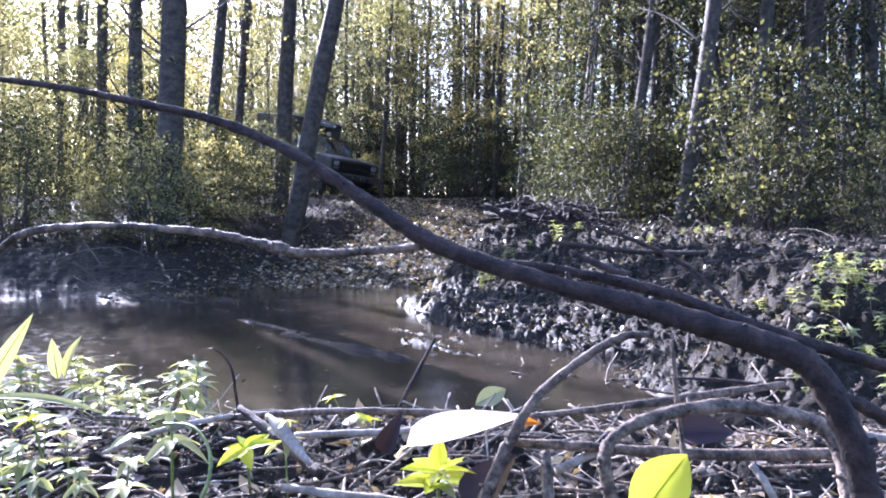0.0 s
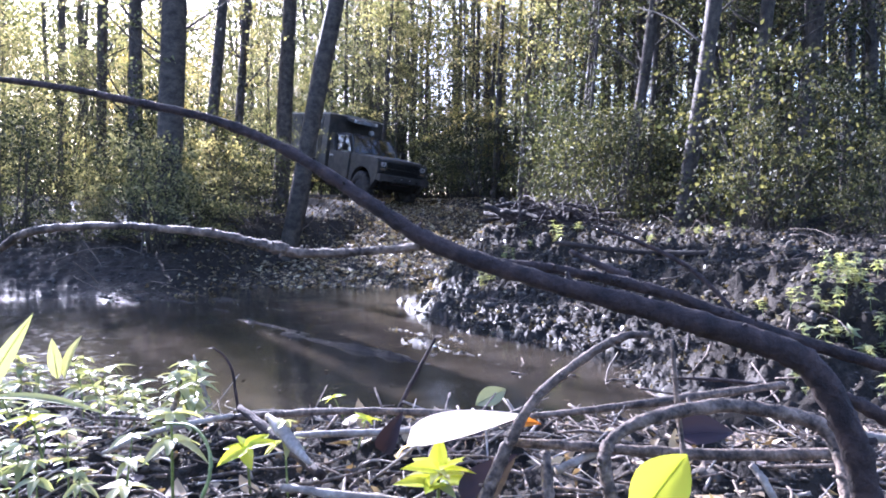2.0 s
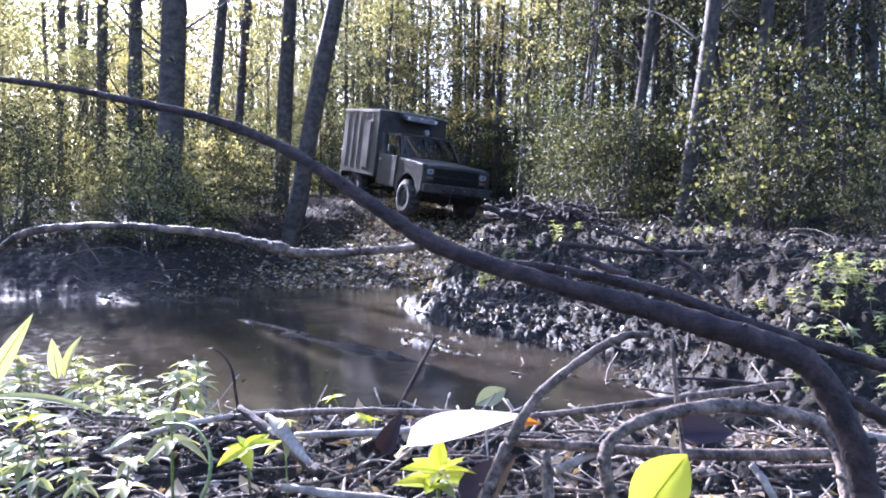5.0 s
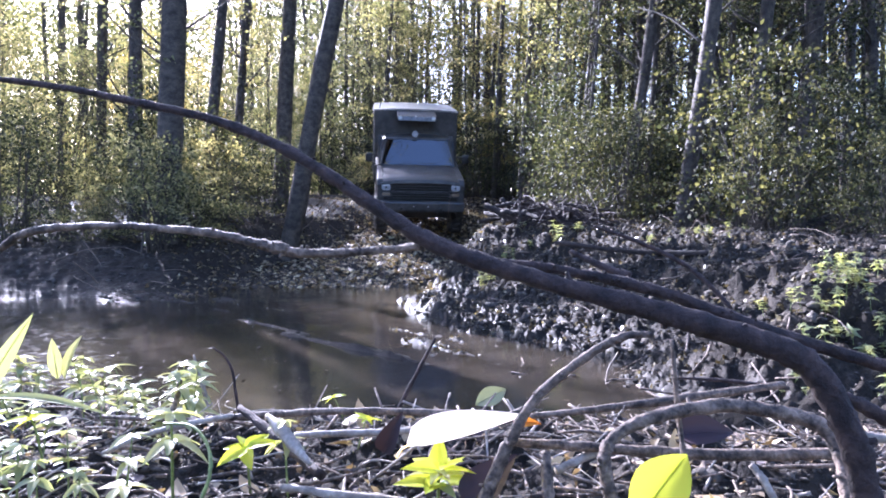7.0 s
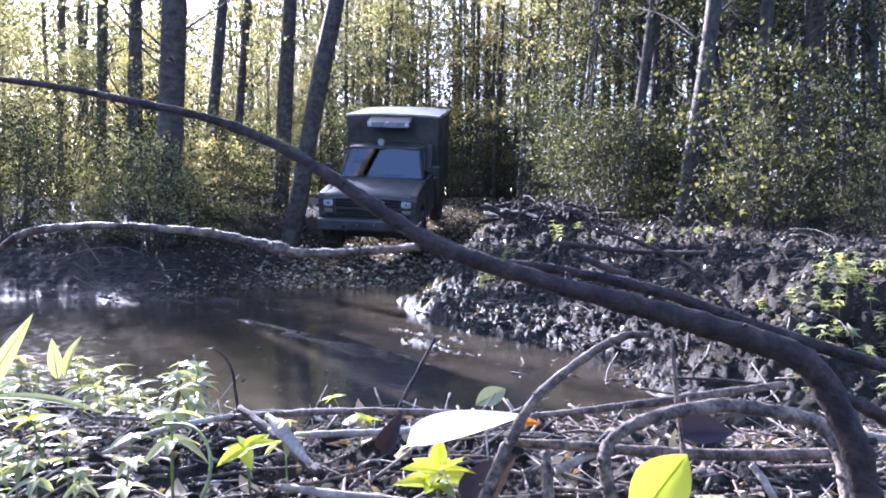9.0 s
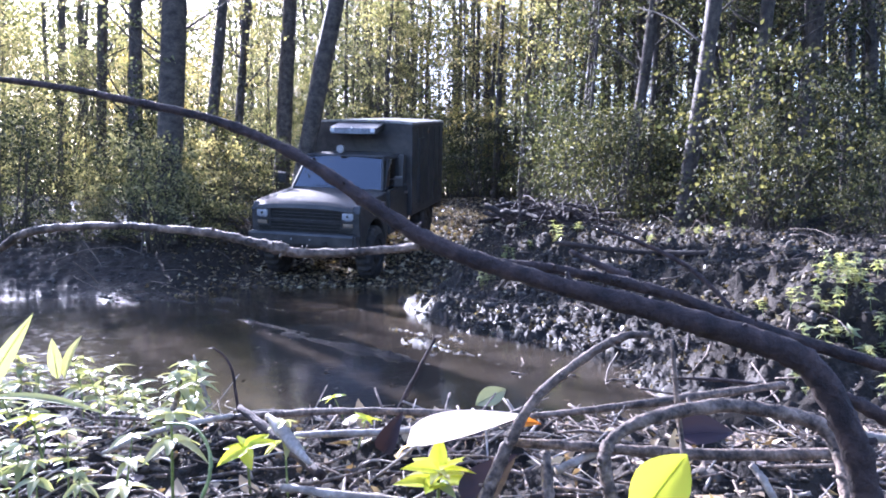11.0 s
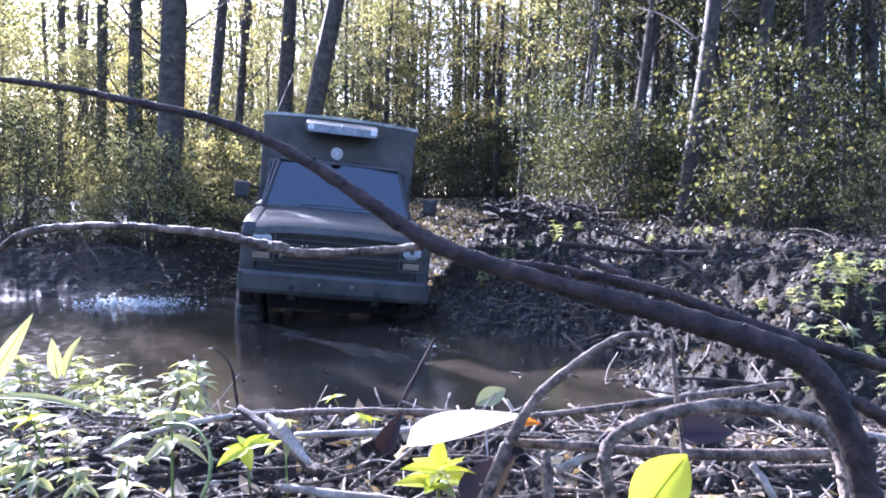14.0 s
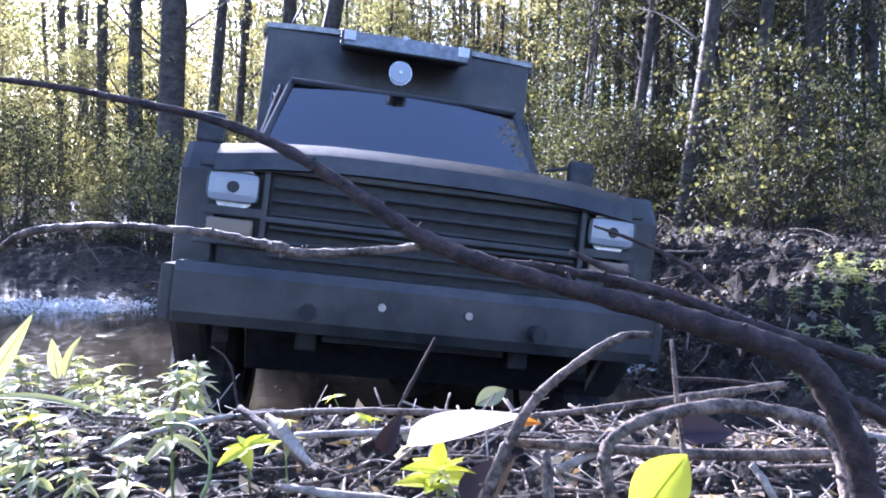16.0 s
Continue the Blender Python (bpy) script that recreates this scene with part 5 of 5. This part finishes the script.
p = sown(g, 20000, -4.5, 3.0, 9.8, 24, lambda x, y: (x - np.interp(y, TRACK_Y, TRACK_X) < 2.4 + g.normal(0, .4, len(x))) & (x - np.interp(y, TRACK_Y, TRACK_X) > -1.7 + g.normal(0, .4, len(x))))
p[:, 2] += 0.012
tagged(plain("track_leaves", *blades(p, 0.085, g, 0.3, 0.7), LITTER), "dry pale leaves covering the forest track", "leaf litter", kind="stuff")
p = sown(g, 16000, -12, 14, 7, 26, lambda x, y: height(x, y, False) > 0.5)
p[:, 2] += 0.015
# the shade under the bushes is in this litter's colour
tagged(plain("forest_floor_leaves", *blades(p, 0.075, g, 0.35, 0.7), SHADED_LITTER), "brown leaf litter under the bushes, darkened for their shade", "leaf litter", kind="stuff")
p = sown(g, 17000, -2.2, 3.5, 3.6, 11, lambda x, y: (x * 0.73 + y * 0.68 > 3.7) & (height(x, y, False) > -0.01))
p[:, 2] += 0.01
tagged(plain("mud_leaves", *blades(p, 0.036, g, 0.45, 0.65), WET_LITTER), "wet leaves scattered over the mud", "leaf litter", kind="stuff")
p = sown(g, 600, -6.5, 1.5, 3.4, 10, lambda x, y: height(x, y) < -0.01)
p[:, 2] = 0.007
tagged(plain("floating_leaves", *blades(p, 0.026, g, 0.12, 0.6), SHADED_LITTER), "small wet leaves floating on the puddle", "leaf litter", kind="stuff")
p = sown(g, 3200, -0.9, 1.0, 0.45, 1.7)
p[:, 2] += 0.006
tagged(plain("leaf_scraps", *blades(p, 0.009, g, 0.7, 0.5, 0.7), LITTER), "small dry leaf scraps on the soil", "leaf litter", kind="stuff")


def twig_heap(g, places, lo, hi, r, tilt=0.2):
    out = []
    for q in places:
        a, l, s = g.uniform(0, 2 * math.pi), g.uniform(lo, hi), g.normal(0, tilt)
        d = np.array([math.cos(a), math.sin(a), s]) * l / 2
        w = r * g.uniform(0.5, 1.5)
        b = g.normal(0, 0.06 * l, 3)
        q = q + np.array([0, 0, w + abs(s) * l * 0.25])
        out.append(tube([(*(q - d), w), (*(q + b), w * .9), (*(q + d), w * .5)], 3, 5))
    return joined(out)


p = sown(g, 3400, -0.9, 1.0, 0.48, 1.5, lambda x, y: np.abs(x) < 0.72 * y)
tagged(plain("twig_litter", *twig_heap(g, p[:len(p) // 2], 0.025, 0.13, 0.0018), TWIG, None, True), "small brown twigs strewn on the soil", "twigs", kind="stuff")
tagged(plain("straw_litter", *twig_heap(g, p[len(p) * 3 // 4:], 0.02, 0.11, 0.0013, 0.3), STRAW, None, True), "bleached stalks strewn on the soil", "twigs", kind="stuff")
p = sown(g, 420, 0.5, 7, 2.2, 10, lambda x, y: x < .75 * y)
tagged(plain("bank_twigs", *twig_heap(g, p, 0.1, 0.7, 0.006), TWIG, None, True), "dead twigs lying on the muddy bank", "twigs", kind="stuff")
p = sown(g, 160, -7, 7, 9.5, 18, lambda x, y: np.abs(x - np.interp(y, TRACK_Y, TRACK_X)) > 1.4)
tagged(plain("undergrowth_stalks", *twig_heap(g, p, 0.3, 1.4, 0.008, 0.7), TWIG, None, True), "dead stalks and twigs in the undergrowth", "twigs", kind="stuff")

# logs heaped beside the track and a pole lying on the bank
for a, b, r, lb in [((0.95, 10.4, 0.95), (2.4, 9.0, 0.9), .045, "dark rotting log beside the track"), ((0.95, 9.9, 0.85), (2.0, 9.6, 1.0), .055, "dark rotting log beside the track"),
                    ((1.1, 10.9, 1.05), (2.8, 9.9, 1.0), .05, "dark rotting log beside the track"), ((1.2, 7.4, 0.82), (2.9, 5.9, 0.75), .025, "thin grey pole lying on the bank"),
                    ((0.95, 9.4, 0.7), (1.05, 9.6, 1.3), .025, "broken dark stump beside the track")]:
    a, b = np.array(a), np.array(b)
    a[2], b[2] = max(a[2], ground_at(a[0], a[1]) + r * .6), max(b[2], ground_at(b[0], b[1]) + r * .6)
    m = (a + b) / 2 + g.normal(0, .05, 3)
    tagged(plain("stump" if "stump" in lb else "log", *tube([(*a, r), (*m, r * 1.05), (*b, r * .8)], 6, 10, 0.12, g, 0.2), ROTTEN, None, True), lb, "log")


# heap of dragged branches and roots at the track's edge
g = np.random.default_rng(66)
for i in range(30):
    x, y = 0.95 + 1.2 * g.random(), 9.4 + 1.3 * g.random()
    l, a = g.uniform(0.35, 1.0), g.normal(-0.55, 0.5)
    lift = g.uniform(0.0, 0.2)
    d = np.array([math.cos(a), math.sin(a), g.normal(-0.12, 0.16)]) * l / 2
    c = np.array([x, y, ground_at(x, y) + lift])
    r = g.uniform(0.014, 0.042)
    limb = tube([(*(c - d), r), (*(c + g.normal(0, .07, 3)), r * .95), (*(c + d), r * .5)], 6, 9, 0.2, g, 0.4)
    tagged(plain("log", *limb, ROTTEN, None, True), "dark rotting branch heaped beside the track", "log", "branch heap")
p = sown(g, 160, 0.9, 2.3, 9.2, 10.9)
p[:, 2] += g.uniform(0, 0.2, len(p))
tagged(plain("heap_twigs", *twig_heap(g, p, 0.2, 0.8, 0.007, 0.4), BRANCH, None, True), "tangle of dark twigs on the branch heap", "twigs", kind="stuff")


# ---- waves and splashes ----
def wave(label, length, width, tall, seed):
    """A low swell of muddy water, highest in the middle, running out to nothing."""
    g = np.random.default_rng(seed)
    u, v = np.meshgrid(np.linspace(-1, 1, 29), np.linspace(-1, 1, 17))
    z = tall * (1 - u ** 2) * (1 - v ** 2) ** 2 * (1 + 0.5 * fbm(u * 3, v * 2, 0.8, seed)) - 0.015
    x, y = u * length / 2, v * width / 2 + 0.15 * width * u ** 2
    i = np.arange(29 * 17).reshape(17, 29)
    q = np.stack([i[:-1, :-1], i[:-1, 1:], i[1:, 1:], i[1:, :-1]], -1).reshape(-1, 4)
    return tagged(plain("wave", np.stack([x, y, z], -1).reshape(-1, 3), q, WATER, None, True), label, "wave", "waves round the truck")


WAVES = [wave("low swell of brown water pushed by the truck", 1.6 + 0.2 * (i % 3), 0.9, 0.042 - 0.005 * (i % 3), 70 + i) for i in range(7)]
# each wave: start second, its two places, its turn, end second
SWELLS = [(12.8, (-3.0, 9.9), (-5.6, 10.4), 60, 16.0), (13.0, (-2.9, 9.4), (-4.8, 9.6), 50, 16.0), (13.4, (-2.7, 8.4), (-4.3, 8.7), 70, 16.0),
          (13.9, (-2.4, 7.4), (-3.6, 7.9), 75, 16.0), (14.2, (-0.2, 6.6), (0.6, 5.6), -60, 16.0), (14.6, (-0.1, 5.6), (0.9, 4.9), -65, 16.0), (14.6, (-2.2, 6.0), (-3.0, 6.6), 80, 16.0)]


def splash(label, n, size, seed, spread=(0.16, 0.16, 0.17)):
    g = np.random.default_rng(seed)
    p = g.normal(0, 1, (n, 3)) * np.array(spread)
    ob = plain("splash", *lumps(p, g.gamma(1.5, size, n) + 0.002, g), FOAM, None, True)
    return tagged(ob, label, "splash", "splashes from the wheels", "stuff")


FOAM = material("water_drops", None, 0.08)
FOAM.node_tree.nodes["Principled BSDF"].inputs["Base Color"].default_value = (0.86, 0.86, 0.83, 1)
FOAM.node_tree.nodes["Principled BSDF"].inputs["Transmission Weight"].default_value = 0.15
SPLASHES = [splash("drops of muddy water flung up by a wheel", 520, 0.0042, 90 + i) for i in range(5)]
# start second, place at the water, place at the top, seconds in the air
BURSTS = [(12.68, (-2.75, 8.5), (-2.95, 8.3, 0.14), 0.8), (12.95, (-2.6, 8.6), (-2.75, 8.5, 0.3), 0.7), (14.2, (0.1, 6.4), (0.85, 5.7, 0.1), 0.9), (14.7, (0.2, 5.5), (1.0, 5.2, 0.1), 1.1), (14.3, (-1.9, 6.7), (-2.1, 6.5, 0.2), 0.6)]

# churned white water that drifts off to the bank, later standing for sun glint
CHURN = splash("white churned water left by the wheels, also for sun glint", 900, 0.0048, 97, (0.3, 0.22, 0.03))

# white flecks added in place of the sun's glare on moving water
GLARE = splash("sheet of white flecks standing in for sun glare on the water", 1900, 0.0045, 98, (0.7, 0.3, 0.02))
WASH = splash("white wash of foam beside the wheel", 600, 0.0055, 99, (0.4, 0.14, 0.02))


# ---- what moves ----
# seconds, place of the front axle, then pitch, roll and yaw in degrees
DRIVE = [
    (0.0, -3.606, 23.570, 1.923, 8.27, 5.15, 41.99),
    (1.0, -2.727, 22.697, 1.823, 7.89, 3.68, 35.02),
    (2.0, -1.869, 21.472, 1.682, 6.91, 4.22, 41.38),
    (3.0, -0.985, 20.188, 1.530, 6.66, 5.85, 39.40),
    (4.2, -0.187, 18.703, 1.342, 6.98, 5.75, 36.81),
    (6.3, -0.379, 16.625, 0.988, 11.78, 0.98, 11.82),
    (7.0, -0.587, 16.002, 0.867, 13.24, 0.85, 5.30),
    (8.0, -0.959, 15.116, 0.628, 14.34, 2.04, -0.66),
    (9.2, -1.451, 13.996, 0.434, 12.49, 2.40, -7.21),
    (11.4, -2.111, 11.867, 0.116, 8.86, 3.53, -13.81),
    (12.5, -2.015, 10.828, -0.104, 10.97, 5.39, -5.29),
    (13.0, -1.863, 10.219, -0.297, 13.34, 4.06, -1.62),
    (13.5, -1.592, 8.744, -0.308, 8.15, 0.57, 5.25),
    (14.0, -1.310, 7.814, -0.303, 4.29, 5.37, 10.13),
    (14.5, -0.954, 6.578, -0.330, 1.34, 7.92, 16.55),
    (15.0, -0.579, 5.515, -0.329, 0.88, 1.78, 18.55),
    (15.3, -0.482, 4.880, -0.307, 1.14, 7.02, 15.23),
    (15.6, -0.413, 4.249, -0.259, 0.97, 9.66, 11.55),
    (16.0, -0.304, 3.461, -0.124, -1.56, 6.70, 8.93),
]


def truck_pose(x, y, z, pitch, roll, yaw):
    return Matrix.Translation((x, y, z)) @ Matrix.Rotation(radians(yaw), 4, "Z") @ Matrix.Rotation(radians(pitch), 4, "X") @ Matrix.Rotation(radians(roll), 4, "Y")


def motions():
    walk(truck, [(t, truck_pose(*p)) for t, *p in DRIVE])
    for ob, (t0, a, b, turn, t1) in zip(WAVES, SWELLS):
        low, mid, high = pose(*a, -0.12, 0, 0, turn), pose((a[0] + b[0]) / 2, (a[1] + b[1]) / 2, 0.0, 0, 0, turn), pose(*b, -0.02, 0, 0, turn)
        walk(ob, [(0.0, low), (t0, low), (t0 + (t1 - t0) * 0.35, mid), (t1, high)])
    for ob, (t0, a, top, dt) in zip(SPLASHES, BURSTS):
        low, high = pose(*a, -0.5), pose(*top, 0, 0, 40)
        walk(ob, [(0.0, low), (t0, low), (t0 + dt * 0.4, high), (t0 + dt, pose(top[0], top[1], -0.5, 0, 0, 60)), (16.0, pose(top[0], top[1], -0.5, 0, 0, 60))])
    drift = [(0.0, -2.7, 8.8, -0.5), (12.75, -2.7, 8.8, -0.5), (13.0, -2.94, 8.6, 0.06), (13.5, -3.25, 8.8, 0.04), (14.0, -3.85, 8.7, 0.03), (14.4, -4.5, 8.7, 0.03), (16.0, -4.2, 8.1, 0.03)]
    walk(CHURN, [(t, pose(x, y, z)) for t, x, y, z in drift])
    spread = [(0.0, -3.4, 9.0, -0.5), (13.9, -3.4, 9.0, -0.5), (14.3, -4.3, 9.2, 0.02), (15.0, -5.0, 9.2, 0.03), (16.0, -4.9, 8.6, 0.03)]
    walk(GLARE, [(t, pose(x, y, z)) for t, x, y, z in spread])
    wash = [(0.0, 0.2, 6.4, -0.5), (14.3, 0.2, 6.4, -0.5), (14.6, 0.75, 5.8, 0.02), (15.0, 1.15, 5.1, 0.03), (16.0, 1.5, 4.6, 0.04)]
    walk(WASH, [(t, pose(x, y, z, 0, 0, -35)) for t, x, y, z in wash])
    # the wheels roll with the way driven
    times = np.arange(0, 16.01, 0.2)
    keys = np.array(DRIVE)
    x, y = np.interp(times, keys[:, 0], keys[:, 1]), np.interp(times, keys[:, 0], keys[:, 2])
    turn = np.concatenate([[0], np.cumsum(np.hypot(np.diff(x), np.diff(y)))]) / 0.44
    for w in wheels:
        place = w.location.copy()
        walk(w, [(float(t), Matrix.Translation(place) @ Matrix.Rotation(float(a), 4, "X")) for t, a in zip(times, turn)])


motions()
